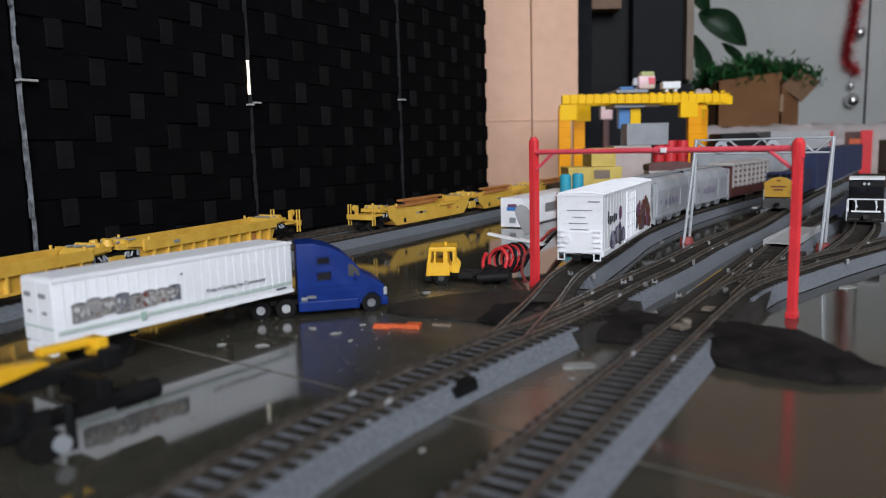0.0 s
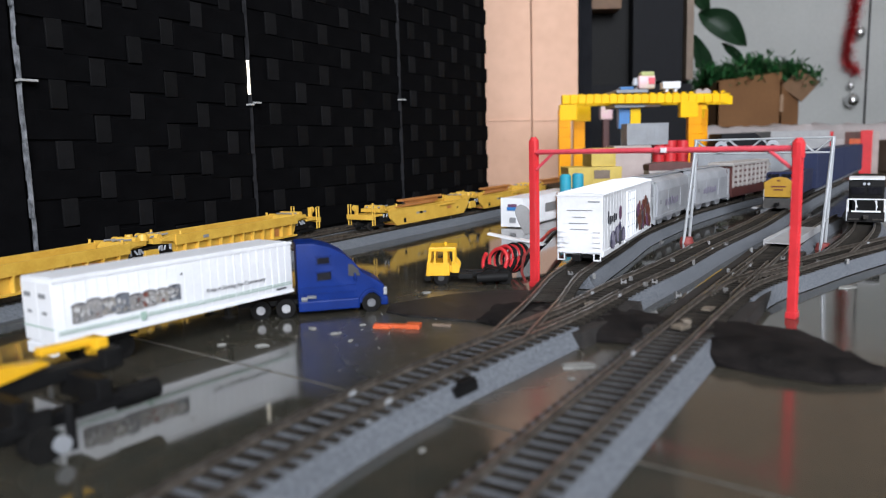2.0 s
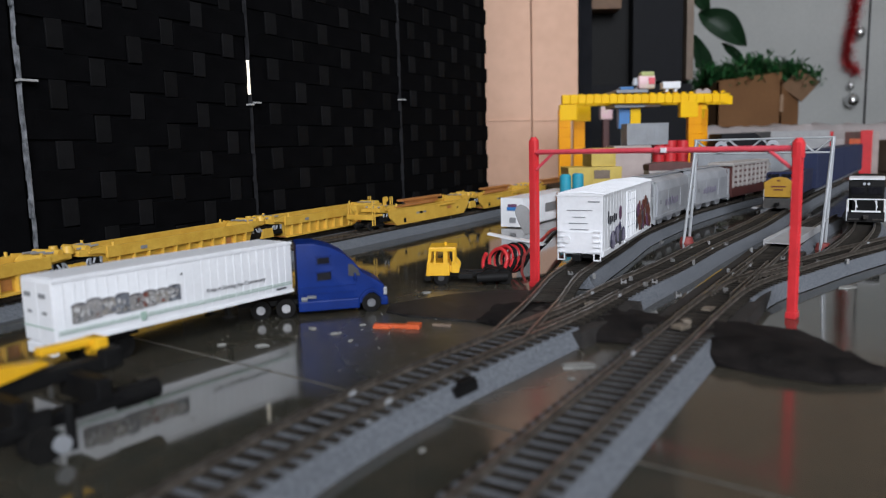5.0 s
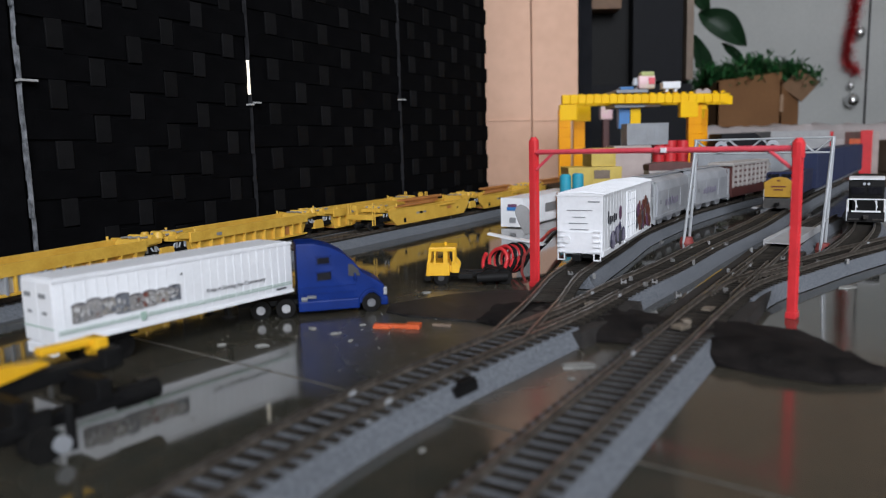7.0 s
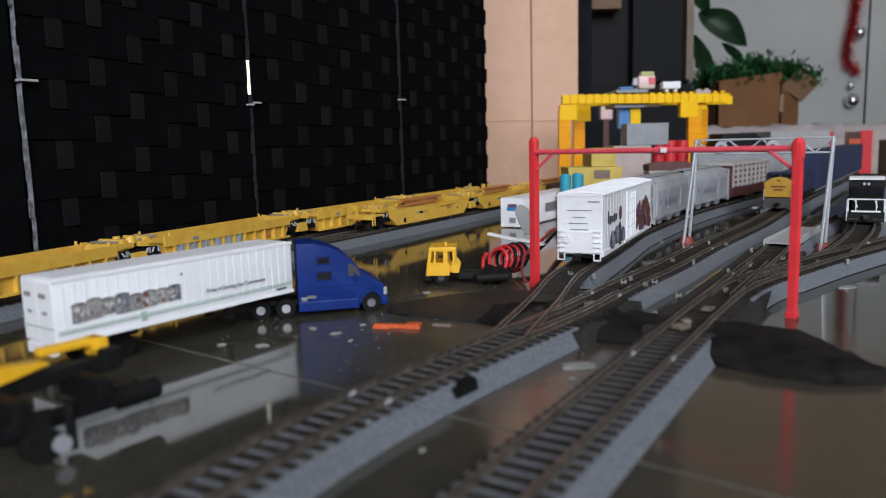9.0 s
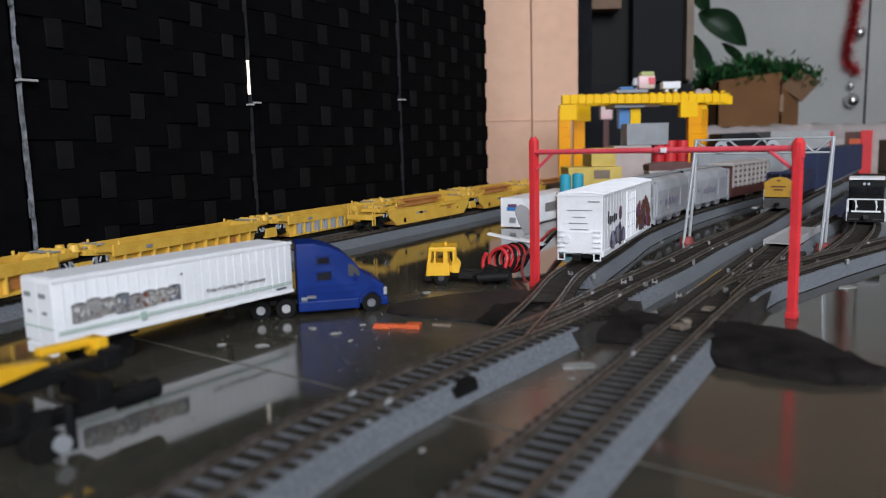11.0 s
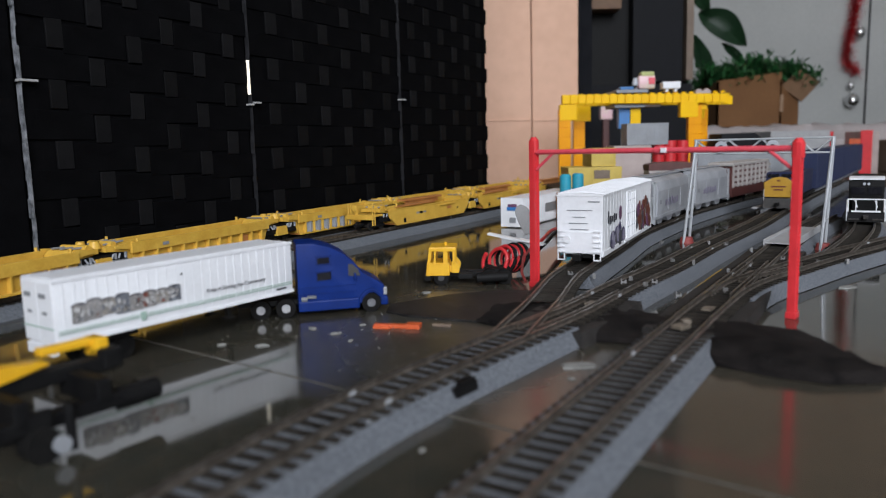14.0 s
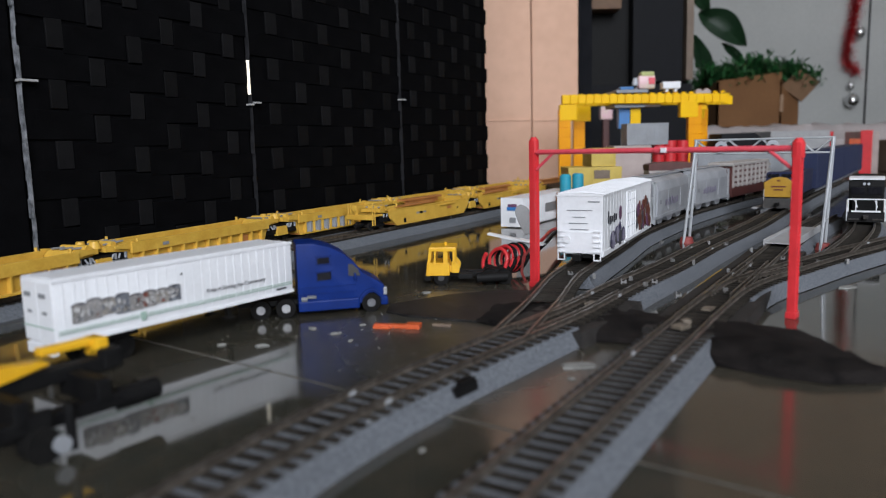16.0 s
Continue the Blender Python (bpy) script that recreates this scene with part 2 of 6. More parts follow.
# ---- mesh helpers ----
class B:
    """Collects boxes, bars and sweeps into one bmesh."""

    def __init__(self):
        self.bm = bmesh.new()

    def box(self, x0, x1, y0, y1, z0, z1, m=None, bev=0.0):
        m = m or Matrix()
        vs = [self.bm.verts.new(m @ Vector((x, y, z))) for x in (x0, x1) for y in (y0, y1) for z in (z0, z1)]
        fs = [self.bm.faces.new([vs[i] for i in q]) for q in ((0, 1, 3, 2), (4, 6, 7, 5), (0, 4, 5, 1), (2, 3, 7, 6), (0, 2, 6, 4), (1, 5, 7, 3))]
        if bev:
            es = list({e for f in fs for e in f.edges})
            bmesh.ops.bevel(self.bm, geom=es, offset=bev, segments=2, affect="EDGES", profile=0.6)
        return self

    def bar(self, a, b, r, n=8, r2=None):
        a, b = Vector(a), Vector(b)
        d = b - a
        q = d.to_track_quat("Z", "Y").to_matrix().to_4x4()
        r2 = r if r2 is None else r2
        lo, hi = [], []
        for i in range(n):
            t = 2 * math.pi * (i + 0.5) / n
            lo.append(self.bm.verts.new(a + q @ Vector((r * math.cos(t), r * math.sin(t), 0))))
            hi.append(self.bm.verts.new(b + q @ Vector((r2 * math.cos(t), r2 * math.sin(t), 0))))
        for i in range(n):
            self.bm.faces.new((lo[i], lo[(i + 1) % n], hi[(i + 1) % n], hi[i]))
        self.bm.faces.new(lo[::-1])
        self.bm.faces.new(hi)
        return self

    def prism(self, prof, y0, y1, m=None, bev=0.0):
        """A closed profile of (x, z) drawn out along y."""
        m = m or Matrix()
        a = [self.bm.verts.new(m @ Vector((x, y0, z))) for x, z in prof]
        b = [self.bm.verts.new(m @ Vector((x, y1, z))) for x, z in prof]
        fs = [self.bm.faces.new(a), self.bm.faces.new(b[::-1])]
        for i in range(len(prof)):
            j = (i + 1) % len(prof)
            fs.append(self.bm.faces.new((a[j], a[i], b[i], b[j])))
        if bev:
            es = list({e for f in fs for e in f.edges})
            bmesh.ops.bevel(self.bm, geom=es, offset=bev, segments=2, affect="EDGES", profile=0.6)
        return self

    def tube(self, pts, r, n=6):
        pts = [Vector(p) for p in pts]
        rings = []
        for i, p in enumerate(pts):
            d = (pts[min(i + 1, len(pts) - 1)] - pts[max(i - 1, 0)]).normalized()
            u = d.cross(Vector((0.1, 0.2, 1))).normalized()
            v = d.cross(u)
            rings.append([self.bm.verts.new(p + r * (math.cos(2 * math.pi * k / n) * u + math.sin(2 * math.pi * k / n) * v)) for k in range(n)])
        for a, b in zip(rings, rings[1:]):
            for k in range(n):
                self.bm.faces.new((a[k], a[(k + 1) % n], b[(k + 1) % n], b[k]))
        self.bm.faces.new(rings[0][::-1])
        self.bm.faces.new(rings[-1])
        return self

    def sweep(self, pts, prof, z=0.0, close=True):
        """A profile of (offset to the right, height) along a plan line."""
        rings = []
        for i, p in enumerate(pts):
            d = Vector(pts[min(i + 1, len(pts) - 1)]) - Vector(pts[max(i - 1, 0)])
            d.normalize()
            r = Vector((d.y, -d.x))
            rings.append([self.bm.verts.new((p[0] + r.x * o, p[1] + r.y * o, z + h)) for o, h in prof])
        n = len(prof)
        for a, b in zip(rings, rings[1:]):
            for k in range(n if close else n - 1):
                self.bm.faces.new((a[k], b[k], b[(k + 1) % n], a[(k + 1) % n]))
        if close:
            self.bm.faces.new(rings[0])
            self.bm.faces.new(rings[-1][::-1])
        return self


def mesh_of(name, b, material, smooth=False):
    bm = b.bm if isinstance(b, B) else b
    bmesh.ops.recalc_face_normals(bm, faces=bm.faces)
    me = bpy.data.meshes.new(name)
    bm.to_mesh(me)
    bm.free()
    me.materials.append(material)
    if smooth:
        me.shade_smooth()
        me.set_sharp_from_angle(angle=radians(40))
    return me


def part(name, b, material, parent, label="", smooth=False, kind=""):
    ob = new(name, mesh_of(name, b, material, smooth))
    ob.parent = parent
    if label or kind:
        tagged(ob, label, "", "", kind)
    return ob


def thing(name, m, label, category, group="", kind=""):
    ob = new(name)
    ob.empty_display_size = 0.01
    ob.matrix_world = m
    return tagged(ob, label, category, group, kind)


def solid(name, b, material, label, category, kind="", m=None, smooth=False, group=""):
    ob = new(name, mesh_of(name, b, material, smooth))
    if m is not None:
        ob.matrix_world = m
    return tagged(ob, label, category, group, kind)


def frame2(x, y, degrees, z=0.0):
    return pose(x, y, z, 0, 0, degrees)


def smooth_line(P, step=0.004):
    """Catmull-Rom line through plan points, at even steps."""
    P = [Vector(p) for p in P]
    Q = [2 * P[0] - P[1], *P, 2 * P[-1] - P[-2]]
    out = []
    for i in range(1, len(Q) - 2):
        a, b, c, d = Q[i - 1:i + 3]
        for k in range(30):
            t = k / 30
            out.append(0.5 * (2 * b + (c - a) * t + (2 * a - 5 * b + 4 * c - d) * t * t + (3 * b - a - 3 * c + d) * t ** 3))
    out.append(P[-1])
    s = [0.0]
    for a, b in zip(out, out[1:]):
        s.append(s[-1] + (b - a).length)
    n = max(2, int(s[-1] / step))
    res, j = [], 0
    for i in range(n + 1):
        v = s[-1] * i / n
        while j < len(s) - 2 and s[j + 1] < v:
            j += 1
        f = (v - s[j]) / max(1e-9, s[j + 1] - s[j])
        res.append(out[j].lerp(out[j + 1], f))
    return res


def along(line, s):
    """Place and heading at the length s of an even line."""
    for a, b in zip(line, line[1:]):
        d = (b - a).length
        if s <= d:
            return a.lerp(b, s / d), (b - a).normalized()
        s -= d
    d = (line[-1] - line[-2]).normalized()
    return line[-1] + d * s, d

# ---- the room ----
SCREEN = frame2(-0.0966, 0.4494, 60)


def room():
    fl = solid("floor", B().box(-1.6, 2.6, -1.6, 2.05, -0.02, -0.0001), GROUT, "polished dark floor tiles with pale joints", "floor", "structure")
    a = radians(-37.4)
    u = Vector((math.cos(a), math.sin(a), 0))
    v = Vector((-u.y, u.x, 0))
    o = Vector((-0.0366, 0.1793, 0)) - 0.13 * u
    T, g = 0.30, 0.0008
    me = mesh_of("tile", B().box(g / 2, T - g / 2, g / 2, T - g / 2, -0.006, 0.0, bev=0.0001), FLOOR)
    for i in range(-10, 12):
        for j in range(-9, 13):
            p = o + u * (i * T) + v * (j * T)
            if -1.85 < p.x < 2.6 and -1.85 < p.y < 2.3:
                t = new("tile", me)
                t.parent = fl
                t.matrix_local = Matrix.Translation(p) @ Matrix.Rotation(a, 4, "Z")

    def wall(name, x0, x1, y0, y1, z0=0.0, z1=2.4, mt=GREYWALL, label="plain pale grey painted room wall"):
        return solid(name, B().box(x0, x1, y0, y1, z0, z1), mt, label, "wall", "structure")

    wall("wall_north", -1.6, 2.6, 2.05, 2.15, 0.0, 0.60)
    # unseen band above the wall, added so the floor reflects a darker brown
    wall("unseen_upper_wall", -1.6, 2.6, 2.05, 2.15, 0.60, 2.4, TAUPE, "unseen dull taupe wall band added to darken the floor reflections")
    wall("wall_west", -1.7, -1.6, -1.7, 2.15)
    wall("wall_east", 2.6, 2.7, -1.7, 2.15)
    wall("wall_south", -1.6, -0.5, -1.7, -1.6)
    wall("wall_south_east", 1.1, 2.6, -1.7, -1.6)
    wall("wall_south_sill", -0.5, 1.1, -1.7, -1.6, 0.0, 0.35)
    wall("wall_south_head", -0.5, 1.1, -1.7, -1.6, 1.75, 2.4)
    solid("ceiling", B().box(-1.7, 2.7, -1.7, 2.15, 2.4, 2.5), CEIL, "plain white painted ceiling", "ceiling", "structure")
    # beige panelled partition beyond the screen's end
    pw = solid("wall_beige", B().box(-0.12, 0.1215, 1.0, 1.06, 0, 2.4), BEIGE, "pinkish beige painted partition panel", "wall", "structure")
    part("panel", B().box(0.1232, 0.184, 1.002, 1.06, 0.0, 2.4, bev=0.001), BEIGE, pw)
    part("rail", B().box(-0.12, 0.121, 0.9985, 1.001, 0.0845, 0.0868), BEIGE, pw)
    part("rail", B().box(0.1235, 0.183, 1.0005, 1.003, 0.0835, 0.0858), BEIGE, pw)
    # conduit and cracks on the grey wall
    solid("wall_seam", B().bar((1.152, 2.046, 0.0), (1.160, 2.046, 2.4), 0.0022, 8), DARKCAB, "thin dark vertical joint cover on the wall", "trim", "structure")


def woven_screen():
    root = thing("folding_screen", SCREEN, "tall black woven folding screen with charcoal checks", "folding screen")
    edges = SEAMS
    for i, (a, b) in enumerate(zip(edges, edges[1:])):
        leaf = part("leaf", B().box(a + 0.0012, b - 0.0012, 0.004, 0.016, 0.001, 0.9, bev=0.001), BLACKW, root)
        w = (b - a) / 6.6
        check = mesh_of("check", B().prism([(-w * 0.19, -0.0062), (w * 0.19, -0.0062), (w * 0.19, 0.0062), (-w * 0.19, 0.0062)], 0.0, 0.0012, bev=0.0003), CHECK)
        strap = mesh_of("strap", B().prism([(-w * 0.80, -0.0064), (w * 0.80, -0.0064), (w * 0.80, 0.0064), (-w * 0.80, 0.0064)], 0.0, 0.0011, bev=0.0003), BLACKW)
        for k in range(6 if i else 0):
            for j in range(-1, 10):
                z = PHASE[i] + STEP[i] * k - 0.026 * (k // 2) + 0.026 * j
                if z < 0.008:
                    continue
                x = a + w * (k + 0.85)
                s = new("check", check)
                s.parent = leaf
                s.matrix_local = pose(x + random.uniform(-1, 1) * 0.0006, 0.0026, z + random.uniform(-1, 1) * 0.0005, 0, random.uniform(-1.2, 1.2), random.uniform(-0.6, 0.6))
                if z > 0.022:
                    h = new("strap", strap)
                    h.parent = leaf
                    h.matrix_local = pose(min(max(x, a + w * 0.84), b - w * 0.84), 0.0030, z - 0.013, 0, random.uniform(-0.7, 0.7), random.uniform(-1.2, 1.2))
        # hinge seam: a worn pale line
        if i:
            for k in range(44):
                part_seam(root, a, 0.006 + k * 0.008)
    for s, z, w in HINGES:
        part("hinge", B().box(s - w, s + w, -0.0004, 0.0035, z - 0.0005, z + 0.0005, bev=0.0002), PALEH, root, "pale hinge plate")
    part("light_gap", B().box(SEAMS[2] - 0.0014, SEAMS[2] - 0.0002, 0.002, 0.0035, 0.0877, 0.1069, bev=0.0002), GAPLIGHT, root, "glowing strip standing for daylight between the leaves")


def part_seam(root, a, z):
    r = random.uniform(0.25, 1.15) * (1.0 if a < -0.1 else 0.55)
    d = random.uniform(-0.0003, 0.0003)
    part("seam", B().box(a + d - 0.0005 * r, a + d + 0.0005 * r, 0.0018, 0.0045, z, z + 0.0081), SEAM if a < -0.1 else SEAMD, root)


SEAMS = [-0.75, -0.1525, -0.0180, 0.1395, 0.2879]
PHASE = [0.0, 0.0046, -0.0006, 0.0138]
STEP = [0.0, 0.0113, 0.0127, 0.0130]
HINGES = [(-0.150, 0.0879, 0.004), (-0.0198, 0.0820, 0.0014), (-0.0145, 0.0832, 0.0022), (0.140, 0.0907, 0.0032)]
# emissive strip: the daylight in the gap is put into this material
GAPLIGHT = bpy.data.materials.new("daylight gap")
GAPLIGHT.use_nodes = True
_b = GAPLIGHT.node_tree.nodes["Principled BSDF"]
_b.inputs["Base Color"].default_value = (0.8, 0.75, 0.65, 1)
_b.inputs["Emission Color"].default_value = (1.0, 0.9, 0.72, 1)
_b.inputs["Emission Strength"].default_value = 0.9


# ---- tracks ----
TIE_ME = mesh_of("tie", B().box(-0.00080, 0.00080, -0.0080, 0.0080, 0.0, 0.00085), TIE)
BED = [(-0.0112, 0.0), (-0.0084, 0.0046), (0.0084, 0.0046), (0.0112, 0.0)]


def rail_prof(o):
    return [(o - 0.00055, 0.0052), (o - 0.0002, 0.0056), (o - 0.00030, 0.0067), (o + 0.00030, 0.0067), (o + 0.0002, 0.0056), (o + 0.00055, 0.0052)]


def railway_track(P, label, lift=0.0, beds=((0, 99),), ties=(0, 99)):
    line = smooth_line(P)
    root = thing("railway_track", Matrix(), label, "railway track", "tracks on the floor")
    total = sum((b - a).length for a, b in zip(line, line[1:]))
    for s0, s1 in beds:
        a, b = [max(0, min(len(line) - 1, round(s / total * (len(line) - 1)))) for s in (s0, s1)]
        part("roadbed", B().sweep(line[a:b + 1], BED, lift), BALLAST, root, "grey moulded ballast roadbed")
    for o in (-0.0048, 0.0048):
        part("rail", B().sweep(line, rail_prof(o), lift), RAIL, root)
    for i in range(290):
        s = 0.002 + i * 0.0041
        if s > total or s > ties[1]:
            break
        if s < ties[0]:
            continue
        p, d = along(line, s)
        t = new("tie", TIE_ME)
        t.parent = root
        t.matrix_local = pose(p.x, p.y, lift + 0.0043, 0, 0, math.degrees(math.atan2(d.y, d.x)) + random.uniform(-1, 1))
    # joiners and spikes
    for s in (0.19, 0.31, 0.43):
        if s < total:
            p, d = along(line, s)
            r = Vector((d.y, -d.x))
            for o in (-0.0048, 0.0048):
                q = p + r * o
                part("rail_joiner", B().box(-0.0009, 0.0009, -0.0006, 0.0006, 0.0053, 0.0061, pose(q.x, q.y, lift, 0, 0, math.degrees(math.atan2(d.y, d.x)))), SILVER, root, "bright metal rail joiner")
    return root, line


T1 = [(-0.105, -0.02), (-0.0398, 0.1056), (-0.0242, 0.135), (-0.0063, 0.1618), (0.0168, 0.1922), (0.0382, 0.2205), (0.0628, 0.2588), (0.0907, 0.2984), (0.126, 0.3525), (0.1793, 0.4291), (0.2303, 0.5085), (0.3045, 0.6228), (0.45, 0.84)]
TB = [(0.0168, 0.1922), (0.0315, 0.2337), (0.0445, 0.275), (0.0559, 0.3014), (0.0785, 0.349), (0.1033, 0.4017), (0.140, 0.464), (0.1702, 0.512), (0.25, 0.618), (0.33, 0.71), (0.44, 0.82)]
T2 = [(-0.05, 0.01), (0.0096, 0.1084), (0.07, 0.2056), (0.0969, 0.2487), (0.129, 0.2993), (0.177, 0.375), (0.215, 0.43), (0.245, 0.47)]
T2B = [(0.07, 0.2056), (0.1014, 0.2519), (0.1346, 0.2841), (0.1673, 0.313), (0.2081, 0.346), (0.30, 0.42)]
TC = [(-0.0941, 0.3633), (-0.0541, 0.4323), (0.0072, 0.5369), (0.10, 0.70), (0.20, 0.87)]
TD = [(-0.36, -0.33), (-0.30, -0.18), (-0.262, -0.06), (-0.225, 0.07), (-0.19, 0.18), (-0.156, 0.272), (-0.118, 0.357), (-0.0815, 0.4355), (-0.02, 0.548), (0.06, 0.6866), (0.14, 0.8252), (0.22, 0.96)]
TE = [(0.1673, 0.313), (0.205, 0.365), (0.24, 0.42), (0.30, 0.53), (0.42, 0.72)]
room()
woven_screen()
ROOT1, _ = railway_track(T1, "model railway track with grey ballast and a switch", beds=((0, 0.270), (0.313, 9)))
railway_track(TB, "model track branching to the white boxcar", 0.0003, beds=((0.095, 9),), ties=(0.05, 9))
ROOT2, _ = railway_track(T2, "straight model railway track on grey ballast", beds=((0, 0.228), (0.40, 9)))
railway_track(T2B, "model track branching off over grey ballast", 0.0003, beds=((0.040, 9),), ties=(0.03, 9))
_, CLINE = railway_track(TC, "model track under the standing yellow well cars")
_, DLINE = railway_track(TD, "model track along the black woven screen")
railway_track(TE, "model track under the black and white locomotive", 0.0002, ties=(0.02, 9))

# dark base under the switches
part("switch_base", B().sweep(smooth_line([(0.028, 0.207), (0.0382, 0.2205), (0.0545, 0.2460)]), [(-0.016, 0.0), (-0.015, 0.0040), (0.012, 0.0040), (0.013, 0.0)]), SWITCHB, ROOT1, "dark brown plastic switch base")
part("switch_base", B().sweep(smooth_line([(0.066, 0.199), (0.0969, 0.2487), (0.129, 0.2993), (0.155, 0.341)]), [(-0.0125, 0.0), (-0.012, 0.0041), (0.012, 0.0041), (0.0125, 0.0)]), SWITCHB, ROOT2, "dark brown plastic switch base")
# guard rails, point blades and frog plates of the switches
for root, pts, o in ((ROOT1, [(0.0225, 0.2005), (0.0382, 0.2205), (0.0560, 0.2480)], 0.0030), (ROOT1, [(0.0225, 0.2005), (0.0382, 0.2205), (0.0480, 0.2355)], -0.0030), (ROOT2, [(0.0900, 0.2375), (0.1100, 0.2690), (0.1290, 0.2993)], 0.0030), (ROOT2, [(0.0900, 0.2375), (0.1100, 0.2690), (0.1290, 0.2993)], -0.0030), (ROOT2, [(0.1050, 0.2610), (0.1250, 0.2760), (0.1420, 0.2905)], 0.0)):
    part("guard_rail", B().sweep(smooth_line(pts), [(x, z) for x, z in rail_prof(o)]), RAIL, root)
for root, x, y, a in ((ROOT1, 0.0470, 0.2330, 57), (ROOT2, 0.0800, 0.2210, 58), (ROOT2, 0.1180, 0.2800, 50)):
    part("frog_plate", B().box(-0.0026, 0.0026, -0.0016, 0.0016, 0.0050, 0.0056, pose(x, y, 0, 0, 0, a), bev=0.0002), TANP, root, "worn tan frog plate")

CLIP_ME = mesh_of("rail_clip", B().box(-0.0010, 0.0010, -0.0003, 0.0003, 0.0050, 0.0058).box(-0.0011, -0.0007, -0.0005, 0.0005, 0.0046, 0.0067).box(0.0005, 0.0009, -0.0004, 0.0007, 0.0050, 0.0063), CLIPG)
for k, (x, y) in enumerate(((0.0969, 0.3102), (0.1038, 0.3044), (0.0654, 0.2661), (0.0694, 0.2713), (0.0716, 0.2596), (0.0762, 0.2645), (0.1301, 0.3604), (0.1364, 0.3549), (0.0494, 0.2854), (0.0574, 0.2791), (0.0925, 0.2483), (0.0949, 0.2460), (0.1003, 0.2442), (0.1222, 0.2940), (0.1097, 0.2824), (0.1089, 0.3669), (0.0772, 0.2407), (0.1402, 0.3346), (0.1424, 0.3085), (0.1517, 0.2963), (0.1636, 0.2972))):
    cl = new("rail_clip", CLIP_ME)
    cl.parent = ROOT1 if k < 10 else ROOT2
    cl.matrix_local = pose(x, y, 0, 0, 0, 35 + 40 * math.sin(k * 2.3))
part("frog_plate", B().box(-0.0022, 0.0022, -0.0018, 0.0018, 0.0054, 0.0066, pose(0.0642, 0.1976, 0, 0, 0, 40), bev=0.0004).box(-0.0012, 0.0014, -0.0012, 0.0012, 0.0054, 0.0070, pose(0.0668, 0.2020, 0, 0, 0, 10), bev=0.0004), TANP, ROOT2, "worn tan frog plate")
part("bed_joint", B().bar((-0.0152, 0.1369, 0.0047), (-0.0121, 0.1341, 0.0004), 0.00025, 6), LAMPG, ROOT1, "pale joint between ballast pieces")

# ---- rubber strip ----
def black_strip():
    b = B()
    rows = [(0.018, 0.243, 0.013, 0.0030), (0.032, 0.232, 0.017, 0.0042), (0.046, 0.222, 0.018, 0.0042), (0.058, 0.2165, 0.016, 0.0040), (0.0700, 0.2095, 0.0135, 0.0042), (0.0770, 0.2000, 0.0160, 0.0052), (0.0830, 0.1885, 0.0175, 0.0054), (0.0890, 0.1790, 0.0150, 0.0046), (0.0945, 0.1710, 0.0105, 0.0038), (0.1000, 0.1690, 0.0058, 0.0030), (0.1038, 0.1688, 0.0016, 0.0022)]
    P = [Vector(r[:2]) for r in rows]
    rings = []
    for i, (x, y, w, h) in enumerate(rows):
        d = (P[min(i + 1, len(P) - 1)] - P[max(i - 1, 0)]).normalized()
        r = Vector((d.y, -d.x))
        prof = [(-1, 0.0), (-0.97, 0.4), (-0.7, 0.85), (-0.3, 1.0), (0.2, 0.96), (0.7, 0.8), (0.96, 0.45), (1, 0.0)]
        rings.append([b.bm.verts.new((x + r.x * o * w, y + r.y * o * w, h * k + 0.0002 + 0.0004 * noise.noise((x * 90 + o, y * 90, 0)))) for o, k in prof])
    for a, c in zip(rings, rings[1:]):
        for k in range(8):
            b.bm.faces.new((a[k], a[(k + 1) % 8], c[(k + 1) % 8], c[k]))
    b.bm.faces.new(rings[0])
    b.bm.faces.new(rings[-1][::-1])
    bmesh.ops.subdivide_edges(b.bm, edges=b.bm.edges[:], cuts=3, smooth=0.5, use_grid_fill=True)
    for v in b.bm.verts:
        if v.co.z > 0.0004:
            q = v.co * 160
            v.co.z = max(0.0004, v.co.z + 0.0010 * noise.noise(q) + 0.0007 * noise.noise(q * 3.1))
            v.co.x += 0.0016 * noise.noise(q * 1.3 + Vector((5, 0, 0)))
            v.co.y += 0.0016 * noise.noise(q * 1.3 + Vector((0, 9, 0)))
    solid("rubber_strip", b, RUBBER, "crumpled black rubber strip lying across the floor", "rubber strip", smooth=True)


black_strip()


# ---- wheels, trucks ----
def wheel_part(parent, x, y0, y1, r, hub=None, name="wheel"):
    w = part(name, B().bar((x, y0, r), (x, y1, r), r, 20), TYRE, parent, smooth=True)
    if hub:
        s = -1 if y0 < y1 else 1
        part("hub", B().bar((x, y0 + s * 0.0003, r), (x, y0 - s * 0.0002, r), r * 0.44, 16).bar((x, y0 + s * 0.0006, r), (x, y0, r), r * 0.20, 12), hub, w, "bright wheel hub", smooth=True)
    return w


